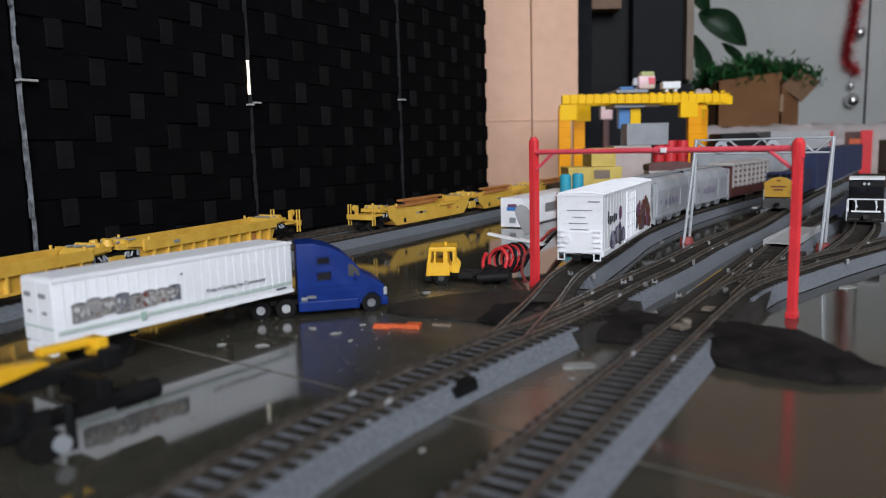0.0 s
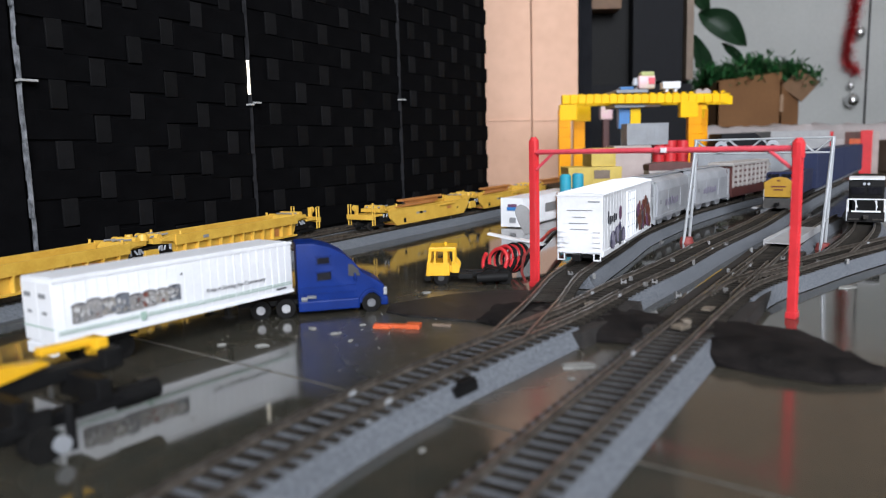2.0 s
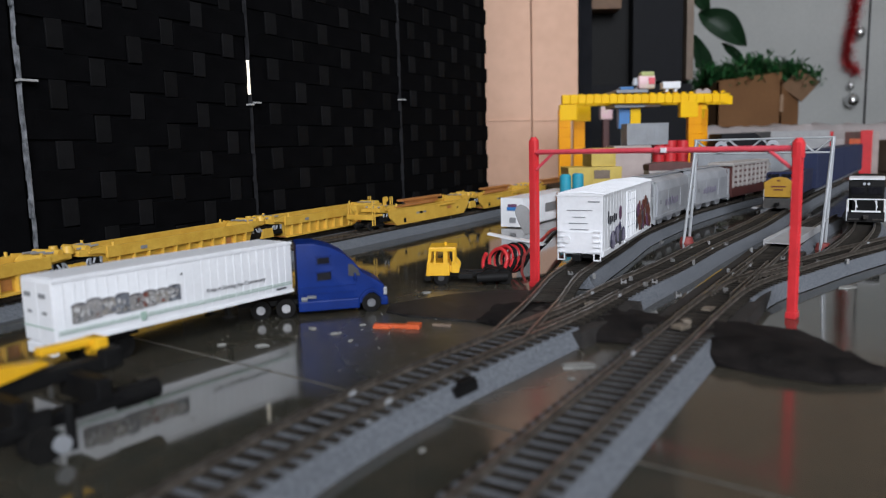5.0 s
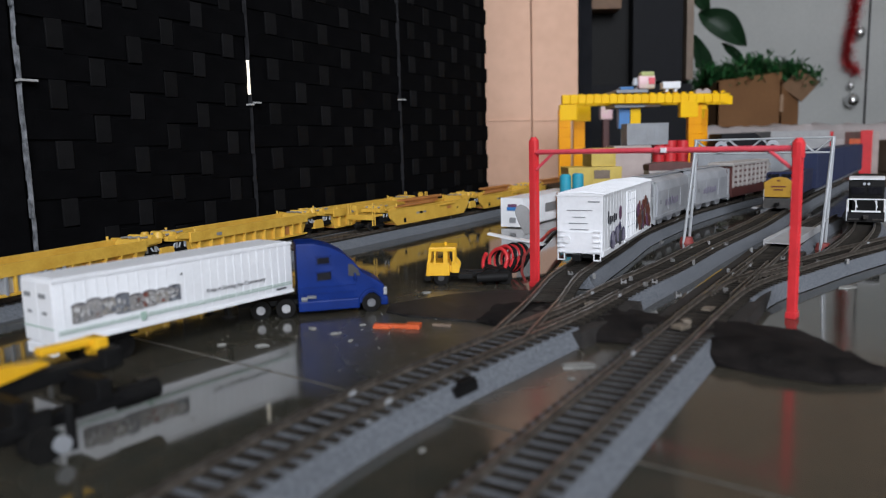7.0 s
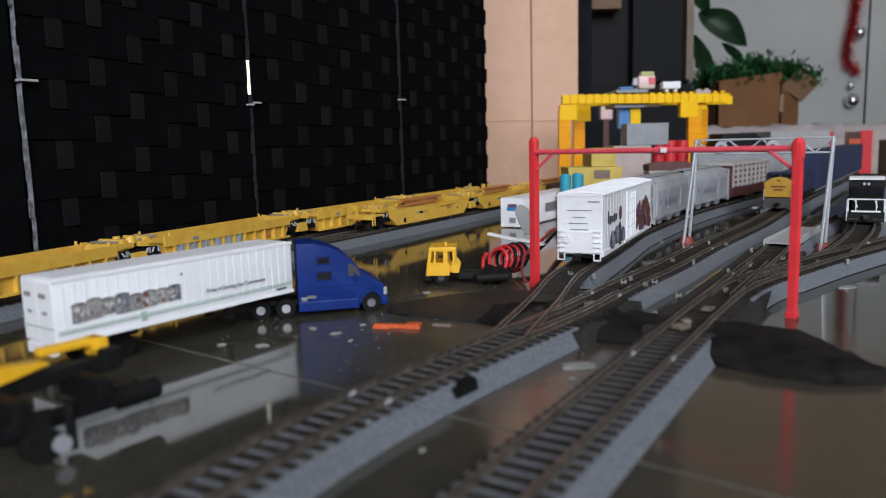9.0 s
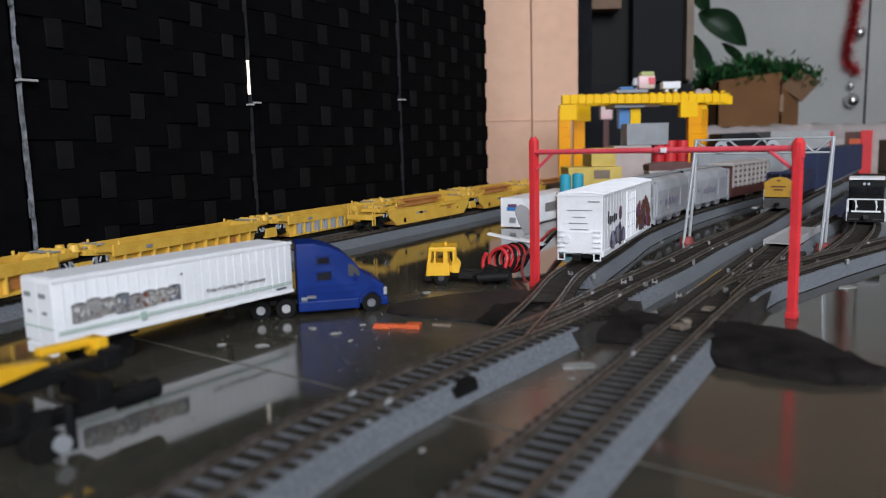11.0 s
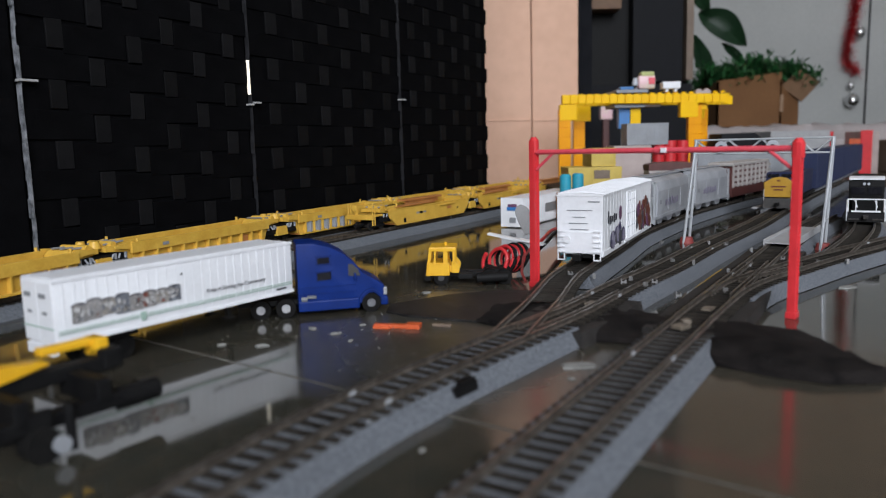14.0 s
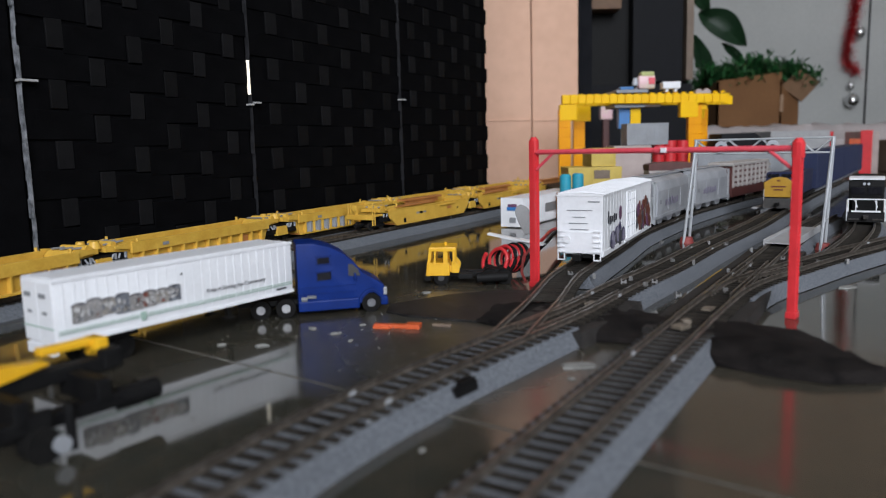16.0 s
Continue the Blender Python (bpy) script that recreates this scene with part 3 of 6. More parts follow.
def bogie(parent, x, z0=0.0067, mt=None):
    mt = mt or BLACKP
    tr = part("truck", B().box(x - 0.0075, x + 0.0075, -0.0062, -0.0052, z0 + 0.0018, z0 + 0.0038, bev=0.0004).box(x - 0.0075, x + 0.0075, 0.0052, 0.0062, z0 + 0.0018, z0 + 0.0038, bev=0.0004).box(x - 0.0018, x + 0.0018, -0.006, 0.006, z0 + 0.002, z0 + 0.0046), mt, parent, "black plastic wheel truck")
    for dx in (-0.0053, 0.0053):
        part("wheel", B().bar((x + dx, -0.0050, z0 + 0.0026), (x + dx, -0.0040, z0 + 0.0026), 0.0026, 16).bar((x + dx, 0.0040, z0 + 0.0026), (x + dx, 0.0050, z0 + 0.0026), 0.0026, 16).bar((x + dx, -0.004, z0 + 0.0026), (x + dx, 0.004, z0 + 0.0026), 0.0005, 6), WHEELM, tr, smooth=True)
    return tr


# ---- the semi trailer and its tractor ----
def plate(prof, y, material, name, parent, label="", t=0.00012):
    """A thin decal on the side that faces -y: profile of (x, z)."""
    return part(name, B().prism(prof, y - t, y), material, parent, label)


def rect(x0, x1, z0, z1):
    return [(x0, z0), (x1, z0), (x1, z1), (x0, z1)]


def lettering(text, size, m, material, parent, name="lettering", label=""):
    cu = bpy.data.curves.new("lettering", "FONT")
    cu.body, cu.size, cu.extrude = text, size, 0.00004
    tmp = bpy.data.objects.new("lettering", cu)
    me = bpy.data.meshes.new_from_object(tmp)
    bpy.data.objects.remove(tmp)
    me.materials.append(material)
    ob = new(name, me)
    ob.parent = parent
    ob.matrix_local = m
    if label:
        tagged(ob, label)
    return ob


def semi_trailer():
    L_, W_, Z0, Z1 = 0.0797, 0.0157, 0.0092, 0.026
    t = thing("semi_trailer", frame2(-0.09713, 0.18148, math.degrees(0.9506)), "white ribbed semi trailer with a photo strip and green stripe", "trailer")
    body = part("body", B().box(0, L_, 0, W_, Z0, Z1, bev=0.00035), WHITEP, t, "white plastic box body", smooth=True)
    for i in range(26):
        x = 0.0025 + i * 0.00298
        part("rib", B().box(x - 0.00028, x + 0.00028, -0.00009, 0.0001, Z0 + 0.0016, Z1 - 0.0008), WHITEP, body)
    part("top_rail", B().box(-0.0002, L_ + 0.0002, -0.0003, 0.0002, Z1 - 0.0009, Z1 + 0.0001, bev=0.0001), WHITEP, body)
    part("bottom_rail", B().box(-0.0002, L_ + 0.0002, -0.0003, 0.0002, Z0 - 0.0002, Z0 + 0.0008, bev=0.0001), WHITEP, body)
    part("roof_panel", B().box(0.001, L_ - 0.001, 0.0008, W_ - 0.0008, Z1, Z1 + 0.00015), WHITEP, body)
    plate(rect(0.0006, L_ - 0.0006, Z0 + 0.0027, Z0 + 0.0030), -0.0003, GREENLINE, "stripe", body, "thin green stripe")
    plate(rect(0.0006, L_ - 0.0006, Z0 + 0.0034, Z0 + 0.0036), -0.0003, GREENLINE, "stripe", body, "thin green stripe")
    # photo strip: a row of irregular picture fields
    x = 0.0042
    rnd = random.Random(4)
    for i in range(8):
        w = 0.0040
        top = 0.0194 + rnd.uniform(-0.0006, 0.0008)
        bot = 0.0143 + rnd.uniform(-0.0003, 0.0005)
        arch = [(x + w / 2 - w / 2 * math.cos(a), top - 0.0005 + 0.0005 * math.sin(a)) for a in [math.pi * k / 8 for k in range(9)]]
        plate([(x, bot), *arch, (x + w, bot)], -0.00031, PHOTO[i % 4], "picture", body, "small blurred street photo print")
        rim = [(p[0], p[1] + 0.0001) for p in arch] + [(p[0], p[1] - 0.0002) for p in arch[::-1]]
        plate(rim, -0.00046, INK, "picture_rim", body, "dark scalloped print outline")
        for k in range(12):
            a = x + rnd.uniform(0, w - 0.0013)
            z = bot + rnd.uniform(0.0002, 0.003)
            plate(rect(a, a + rnd.uniform(0.0004, 0.0013), z, min(top - 0.0004, z + rnd.uniform(0.0005, 0.0014))), -0.00043, PHOTO[rnd.choice((0, 1, 2, 3, 4, 4, 4, 1, 1, 5))], "picture_detail", body)
        x += w
    plate(rect(0.0232, 0.0248, Z0 + 0.0018, Z0 + 0.0042), -0.00045, GREENLINE, "emblem", body, "small green emblem")
    lettering("Pride in Serving the Community", 0.00175, pose(0.0450, -0.00035, Z0 + 0.0056, 90, 0, 0), INK, body)
    plate(rect(0.0722, 0.0765, Z0 + 0.0015, Z0 + 0.0021), -0.0003, INK, "number_bar", body)
    part("spot", B().bar((0.037, -0.0003, Z1 - 0.0042), (0.037, 0.0, Z1 - 0.0042), 0.0003, 10), INK, body)
    # rear doors
    for y0 in (0.0004, 0.00785):
        d = part("door", B().box(-0.00018, 0.0, y0, y0 + 0.00742, Z0 + 0.0006, Z1 - 0.0008, bev=0.00015), WHITEP, t)
        part("print_bar", B().box(-0.00030, -0.0002, y0 + 0.0028, y0 + 0.0062, Z1 - 0.0050, Z1 - 0.0038), GREYINK, d)
        part("print_bar", B().box(-0.00030, -0.0002, y0 + 0.0028, y0 + 0.0050, Z1 - 0.0092, Z1 - 0.0084), GREYINK, d)
    part("stripe", B().box(-0.00035, -0.0002, 0.0004, W_ - 0.0004, Z0 + 0.0040, Z0 + 0.0044), GREENLINE, t, "thin green stripe")
    part("bumper", B().box(-0.0006, 0.0012, 0.0015, W_ - 0.0015, Z0 - 0.0030, Z0 - 0.0002, bev=0.0003), WHITEP, t, "white rear bumper")
    part("bumper_light", B().bar((-0.0008, 0.0042, Z0 - 0.0012), (-0.0005, 0.0042, Z0 - 0.0012), 0.0005, 8), BLACKP, t)
    part("frame", B().box(0.004, 0.024, 0.003, W_ - 0.003, Z0 - 0.0022, Z0), BLACKP, t)
    for y in (0.0035, W_ - 0.0035):
        part("landing_leg", B().box(0.0545, 0.0560, y - 0.0007, y + 0.0007, 0.0050, Z0).box(0.0538, 0.0567, y - 0.0012, y + 0.0012, 0.0044, 0.0051), BLACKP, t, "black landing leg")
    for x in (0.0130, 0.0205):
        for y0, y1 in ((0.0050, 0.0078), (W_ - 0.0006, W_ - 0.0045)):
            wheel_part(t, x, y0, y1, 0.0036, BLACKP)
    return t


def truck_tractor():
    t = thing("truck_tractor", frame2(TRACTOR[0], TRACTOR[1], TRACTOR[2]), "deep blue plastic sleeper truck tractor with bright hubs", "truck")
    W_ = 0.0158
    prof = [(0.0, 0.0020), (0.0, 0.0250), (0.0060, 0.0249), (0.0110, 0.0234), (0.0160, 0.0209), (0.0195, 0.0175), (0.0212, 0.0154), (0.0222, 0.0132), (0.0262, 0.0114), (0.0288, 0.0099), (0.0300, 0.0080), (0.0304, 0.0030), (0.0290, 0.0026), (0.0282, 0.0052), (0.0262, 0.0072), (0.0240, 0.0072), (0.0218, 0.0052), (0.0208, 0.0022)]
    cab = part("cab", B().prism(prof, 0.0, W_, bev=0.0004), BLUEP, t, "deep blue moulded cab and sleeper", smooth=True)
    plate([(0.0068, 0.0178), (0.0108, 0.0180), (0.0108, 0.0200), (0.0068, 0.0198)], 0.0, GLASSD, "side_window", cab, "dark sleeper window", 0.0002)
    plate([(0.0066, 0.0122), (0.0112, 0.0124), (0.0112, 0.0149), (0.0066, 0.0147)], 0.0, GLASSD, "side_window", cab, "dark sleeper window", 0.0002)
    plate([(0.0172, 0.0132), (0.0212, 0.0130), (0.0206, 0.0152), (0.0186, 0.0172), (0.0172, 0.0172)], 0.0, HUBD, "side_window", cab, "dull grey door window", 0.0002)
    for x0, x1, z0, z1 in ((0.0062, 0.0115, 0.0174, 0.0206), (0.0061, 0.0117, 0.0118, 0.0153)):
        part("window_frame", B().box(x0, x1, -0.0003, 0.0001, z0, z0 + 0.0003).box(x0, x1, -0.0003, 0.0001, z1 - 0.0003, z1).box(x0, x0 + 0.0003, -0.0003, 0.0001, z0, z1).box(x1 - 0.0003, x1, -0.0003, 0.0001, z0, z1), BLUEP, cab)
    for z in (0.0076, 0.0098):
        part("panel_line", B().box(0.0005, 0.0200, -0.0003, 0.0001, z, z + 0.0003), BLUEP, cab)
    part("step", B().box(0.0030, 0.0060, -0.0008, 0.0006, 0.0062, 0.0072, bev=0.0002), HUBG, t, "grey step at the sleeper")
    for x in (0.0128, 0.0192):
        part("panel_line", B().box(x, x + 0.0002, -0.00015, 0.0001, 0.0060, 0.0205 if x < 0.015 else 0.0125), BLUEP, cab)
    part("fairing", B().box(0.0, 0.0206, -0.0006, 0.0012, 0.0018, 0.0054, bev=0.0005), BLUEP, t, "blue side fairing")
    fender = [(0.0249 + 0.0044 * math.cos(a), 0.0036 + 0.0048 * math.sin(a)) for a in [math.pi * k / 10 for k in range(11)]]
    fender += [(0.0249 + 0.0036 * math.cos(a), 0.0036 + 0.0040 * math.sin(a)) for a in [math.pi * k / 10 for k in range(10, -1, -1)]]
    part("fender", B().prism(fender, -0.0006, 0.0040), BLUEP, t, "blue wheel arch", smooth=True)
    part("headlight", B().box(0.0290, 0.0303, -0.0004, 0.0018, 0.0058, 0.0084, bev=0.0004), HUBS, t, "pale headlight")
    part("bumper", B().box(0.0280, 0.0306, -0.0003, W_ + 0.0003, 0.0022, 0.0052, bev=0.0006), BLUEP, t, "blue front bumper", smooth=True)
    part("mirror", B().box(0.0190, 0.0197, -0.0014, -0.0004, 0.0118, 0.0142, bev=0.0002), BLUEP, t)
    part("fuel_tank", B().bar((0.001, 0.0012, 0.0058), (0.003, 0.0012, 0.0058), 0.0016, 14), HUBG, t, "grey round tank", smooth=True)
    part("chassis", B().box(-0.020, 0.002, 0.004, W_ - 0.004, 0.0038, 0.0055), BLACKP, t)
    for x in (-0.0125, -0.0042):
        for y0, y1 in ((0.0002, 0.0042), (W_ - 0.0002, W_ - 0.0042)):
            wheel_part(t, x, y0, y1, 0.0033, HUBS)
    for y0, y1 in ((-0.0002, 0.0026), (W_ + 0.0002, W_ - 0.0026)):
        wheel_part(t, 0.0247, y0, y1, 0.0033, HUBG)
    return t


TRACTOR = (-0.0492, 0.2465, 14.0)
semi_trailer()
truck_tractor()


# ---- yard tractor, yellow with a black chassis ----
def yard_tractor():
    t = thing("yard_tractor", frame2(-0.0066, 0.2975, -4), "small yellow terminal tractor with a black chassis", "truck")
    side = [(-0.0006, 0.0040), (0.0090, 0.0040), (0.0090, 0.0090), (-0.0001, 0.0094)]
    cab = part("cab", B().prism(side, 0.0, 0.0130, bev=0.0003).box(0.0088, 0.0112, 0.0012, 0.0118, 0.0052, 0.0080, bev=0.0003), YELT, t, "yellow plastic cab with open windows")
    for y in (0.0005, 0.0125):
        for x0, x1, lean in ((0.0000, 0.0012, 0.0009), (0.0026, 0.0034, 0.0004), (0.0066, 0.0084, 0.0), (0.0104, 0.0114, 0.0)):
            part("post", B().prism([(x0, 0.0088), (x1, 0.0088), (x1 + lean, 0.0146), (x0 + lean, 0.0146)], y - 0.0005, y + 0.0005), YELT, cab)
        part("window_sill", B().box(0.0006, 0.0084, y - 0.0007, y + 0.0007, 0.0088, 0.0094), YELT, cab)
        part("rear_guard", B().prism([(0.0100, 0.0052), (0.0128, 0.0052), (0.0132, 0.0074), (0.0118, 0.0096), (0.0100, 0.0098)], y - 0.0005, y + 0.0005), YELT, cab)
    part("roof", B().box(0.0008, 0.0118, -0.0003, 0.0133, 0.0139, 0.0157, bev=0.0004), YELT, cab)
    part("beacon", B().bar((0.0072, 0.0065, 0.0157), (0.0072, 0.0065, 0.0170), 0.0006, 10), YELT, cab)
    part("bumper", B().box(-0.0014, 0.0014, 0.0004, 0.0126, 0.0020, 0.0040, bev=0.0003), BLACKP, t)
    part("chassis", B().box(0.0, 0.0330, 0.0040, 0.0056, 0.0030, 0.0048, bev=0.0002).box(0.0, 0.0330, 0.0094, 0.0110, 0.0030, 0.0048, bev=0.0002).box(0.0150, 0.0166, 0.004, 0.011, 0.0032, 0.0046).box(0.0225, 0.0240, 0.004, 0.011, 0.0032, 0.0046), BLACKP, t, "black chassis frame")
    part("fuel_tank", B().box(0.0125, 0.0185, 0.0012, 0.0038, 0.0024, 0.0046, bev=0.0004), BLACKP, t)
    part("fifth_wheel", B().bar((0.0275, 0.0075, 0.0048), (0.0275, 0.0075, 0.0058), 0.0038, 14), BLACKP, t)
    for x, h in ((0.0055, HUBD), (0.0250, None), (0.0312, None)):
        for y0, y1 in ((0.0008, 0.0040), (0.0142, 0.0108)):
            wheel_part(t, x, y0, y1, 0.0031, h)
    return t


yard_tractor()


# ---- foreground chassis trailer ----
def chassis_trailer():
    t = thing("container_chassis", frame2(FGC[0], FGC[1], FGC[2]), "yellow and black container chassis with pale wheels", "trailer")
    part("gooseneck", B().prism([(-0.060, 0.0132), (-0.060, 0.0178), (-0.011, 0.0172), (0.0045, 0.0154), (0.0045, 0.0146), (-0.007, 0.0130)], 0.0105, 0.0150, bev=0.0005).box(-0.020, -0.014, 0.0095, 0.0158, 0.0130, 0.0182, bev=0.0008), YELT, t, "yellow chassis beam", smooth=True)
    part("bolster", B().box(0.0050, 0.0185, 0.0150, 0.0180, 0.0154, 0.0172, bev=0.0006).box(0.0160, 0.0188, 0.0130, 0.0185, 0.0130, 0.0172, bev=0.0005), YELT, t, "yellow cross bolster")
    part("frame", B().box(-0.040, 0.020, 0.0115, 0.0150, 0.0100, 0.0134, bev=0.0006).box(-0.012, 0.018, 0.000, 0.0035, 0.0055, 0.0085, bev=0.0006).box(0.008, 0.0112, 0.000, 0.0150, 0.0070, 0.0122, bev=0.0005).box(-0.008, -0.005, 0.000, 0.0150, 0.0070, 0.0122, bev=0.0005).box(0.016, 0.0205, 0.0105, 0.0165, 0.0105, 0.0150, bev=0.0006), BLACKP, t, "black ladder frame")
    part("hose", B().bar((0.013, 0.002, 0.0066), (0.0222, 0.002, 0.0066), 0.0023, 14), BLACKP, t, "black round air tank", smooth=True)
    for y0, y1 in ((-0.0022, 0.0022), (0.0172, 0.0128)):
        wheel_part(t, -0.004, y0, y1, 0.0034, None)
        wheel_part(t, -0.022, y0, y1, 0.0034, None)
        part("leg", B().box(-0.006, -0.002, y0 + 0.001, y0 + 0.002, 0.003, 0.0100), BLACKP, t)
    part("landing_foot", B().bar((0.0015, -0.001, 0.0008), (0.0015, -0.001, 0.0100), 0.0010, 10), BLACKP, t)
    part("disc", B().bar((-0.0012, -0.0032, 0.0030), (-0.0012, -0.0022, 0.0030), 0.0017, 20), GREYP, t, "pale round disc", smooth=True)
    return t


FGC = (-0.0738, 0.1360, 55.0)
chassis_trailer()


# ---- white boxcar ----
def boxcar():
    yaw = math.degrees(1.12937)
    t = thing("boxcar", frame2(0.0644, 0.29735, yaw), "white refrigerated boxcar with blue and orange fruit pictures", "boxcar")
    L_, W_, Z0, Z1 = 0.111, 0.0189, 0.0108, 0.0352
    body = part("body", B().box(0, L_, 0, W_, Z0, Z1 - 0.0008, bev=0.0003), WHITEP, t, "white body")
    roof = part("roof", B().prism([(-0.0004, 0.0), (W_ + 0.0004, 0.0), (W_ + 0.0004, 0.0006), (W_ / 2, 0.0014), (-0.0004, 0.0006)], 0.0, L_ + 0.0004, Matrix(((0, 1, 0, -0.0002), (1, 0, 0, 0), (0, 0, 1, Z1 - 0.0008), (0, 0, 0, 1)))), WHITEP, t, "white ribbed roof")
    for i in range(22):
        x = 0.003 + i * 0.005
        part("rib", B().prism([(-0.0004, 0.0), (W_ + 0.0004, 0.0), (W_ + 0.0007, 0.0013), (W_ / 2, 0.0023), (-0.0007, 0.0013)], 0.0, 0.0008, Matrix(((0, 1, 0, x), (1, 0, 0, 0), (0, 0, 1, Z1 - 0.0008), (0, 0, 0, 1)))), WHITEP, roof)
    # side details
    for i in range(20):
        x = 0.003 + i * 0.0055
        if not 0.045 < x < 0.066:
            part("rivet_strip", B().box(x - 0.00012, x + 0.00012, -0.00008, 0.0002, Z0 + 0.001, Z1 - 0.001), WHITEP, body)
    part("side_sill", B().box(0.0, L_, -0.0004, 0.0006, Z0 - 0.0010, Z0 + 0.0012, bev=0.0002), WHITEP, body)
    door = part("door", B().box(0.046, 0.064, -0.0007, 0.0, Z0 + 0.001, Z1 - 0.002, bev=0.0002), WHITEP, t, "white plug door with lock bars")
    for x in (0.0475, 0.0515, 0.0545, 0.0585, 0.0625):
        part("lock_bar", B().bar((x, -0.0011, Z0 + 0.001), (x, -0.0011, Z1 - 0.0025), 0.00032, 6), WHITEP, door)
    for z in (Z0 + 0.0060, Z0 + 0.0120, Z0 + 0.0180):
        part("cross_bar", B().box(0.0470, 0.0630, -0.0010, -0.0006, z, z + 0.0005), GREYP, door)
    part("door_rail", B().box(0.040, 0.084, -0.0010, 0.0, Z0 - 0.0002, Z0 + 0.0008), WHITEP, t)
    for k, (x0, x1) in enumerate(((0.0085, 0.0112), (0.0118, 0.0150), (0.0156, 0.0190), (0.0196, 0.0225), (0.0230, 0.0262))):
        plate(rect(x0, x1 - 0.0006, Z0 + 0.0118 - 0.0007 * (k % 2), Z0 + 0.0150 + 0.0018 * (k == 0) - 0.0004 * (k % 3)), -0.0002, INK, "logo_bar", body)
    plate([(0.0325 + 0.0026 * math.cos(a), Z0 + 0.0142 + 0.0032 * math.sin(a)) for a in [k * math.pi / 8 for k in range(16)]], -0.0003, REDINK, "emblem", body, "small round emblem")
    rnd = random.Random(3)
    for x0, x1, top, tones, count in ((0.0120, 0.0440, 0.0100, (INDIGO, INDIGO, INK, FADEDINK), 34), (0.0665, 0.1085, 0.0178, (MAROON, MAROON, MAROON, INK, REDINK), 46)):
        for k in range(count):
            r = rnd.uniform(0.0013, 0.0034)
            cx = rnd.uniform(x0 + r, x1 - r)
            limit = top * (0.60 + 0.40 * math.sin(math.pi * (cx - x0) / (x1 - x0)) + 0.12 * math.sin(cx * 900))
            cz = rnd.uniform(r, max(r * 1.1, limit - r))
            plate([(cx + r * (0.85 + 0.2 * rnd.random()) * math.cos(a), Z0 + cz + r * (0.9 + 0.2 * rnd.random()) * math.sin(a)) for a in [j * math.pi / 6 for j in range(12)]], -0.00018 - 0.000012 * k, rnd.choice(tones), "fruit_picture", body, "printed fruit picture")
    # end details, facing -x
    for z, y0, y1 in ((0.0178, 0.0042, 0.0146), (0.0150, 0.0072, 0.0122), (0.0125, 0.0062, 0.0138), (0.0100, 0.0058, 0.0132)):
        part("end_bar", B().box(-0.00035, 0.0, y0, y1, Z0 + z, Z0 + z + 0.0003), GREYINK, body)
    part("number_bar", B().box(-0.0003, 0.0, 0.0012, 0.0060, Z0 + 0.0212, Z0 + 0.0217), GREYINK, body)
    part("brake_wheel", B().bar((-0.0016, 0.0145, Z0 + 0.0062), (-0.0012, 0.0145, Z0 + 0.0062), 0.0016, 16).bar((-0.0016, 0.0145, Z0 + 0.0062), (0, 0.0145, Z0 + 0.0062), 0.0004, 8), WHITEP, t, smooth=True)
    part("end_panel", B().box(-0.0006, 0.0, 0.0012, 0.0178, Z0 + 0.0004, Z0 + 0.0092, bev=0.0002), WHITEP, body)
    for y0, y1 in ((0.0004, 0.0036), (0.0153, 0.0185)):
        for k in range(5):
            part("rung", B().box(-0.0013, -0.0006, y0, y1, Z0 + 0.0008 + k * 0.0021, Z0 + 0.0012 + k * 0.0021), WHITEP, body)
        part("stirrup", B().box(-0.0010, -0.0004, y0, y0 + 0.0005, Z0 - 0.0024, Z0 + 0.0004).box(-0.0010, -0.0004, y1 - 0.0005, y1, Z0 - 0.0024, Z0 + 0.0004).box(-0.0010, -0.0004, y0, y1, Z0 - 0.0026, Z0 - 0.0021), WHITEP, body)
    part("underframe", B().box(0.001, L_ - 0.001, 0.004, W_ - 0.004, Z0 - 0.0016, Z0), BLACKP, t, "black underframe")
    part("coupler", B().box(-0.0065, 0.002, W_ / 2 - 0.0012, W_ / 2 + 0.0012, 0.0092, 0.0112, bev=0.0003).box(-0.0068, -0.0040, W_ / 2 - 0.0020, W_ / 2 + 0.0014, 0.0088, 0.0116, bev=0.0004), BLACKP, t, "black knuckle coupler")
    for x in (0.016, L_ - 0.016):
        g = bogie(t, x)
        g.location.y = W_ / 2
    return t


boxcar()

# ---- dusty black sheet on the floor ----
bs = B()
outline = [(-0.0190, 0.2610), (0.0020, 0.2760), (0.0220, 0.2820), (0.0360, 0.2780), (0.0370, 0.2450), (0.0300, 0.2320), (0.0170, 0.2290), (0.0020, 0.2360), (-0.0130, 0.2430), (-0.0200, 0.2500)]
top_ring = [bs.bm.verts.new((x + 0.0012 * noise.noise((x * 300, y * 300, 1)), y, 0.0007)) for x, y in outline]
low_ring = [bs.bm.verts.new((v.co.x, v.co.y, 0.0001)) for v in top_ring]
bs.bm.faces.new(top_ring)
bs.bm.faces.new(low_ring[::-1])
for k in range(len(outline)):
    j = (k + 1) % len(outline)
    bs.bm.faces.new((low_ring[k], low_ring[j], top_ring[j], top_ring[k]))
solid("rubber_sheet", bs, SHEET, "dusty thin black sheet lying on the floor", "rubber sheet")

solid("switch_motor", B().box(-0.0042, 0.0042, -0.0018, 0.0018, 0.0, 0.0024, bev=0.0003).box(-0.002, 0.0042, -0.0012, 0.0012, 0.0024, 0.0030, bev=0.0002), BLACKP, "small black switch clip on the ballast shoulder", "switch clip", m=pose(0.0032, 0.1602, 0.0016, 0, 0, 52))

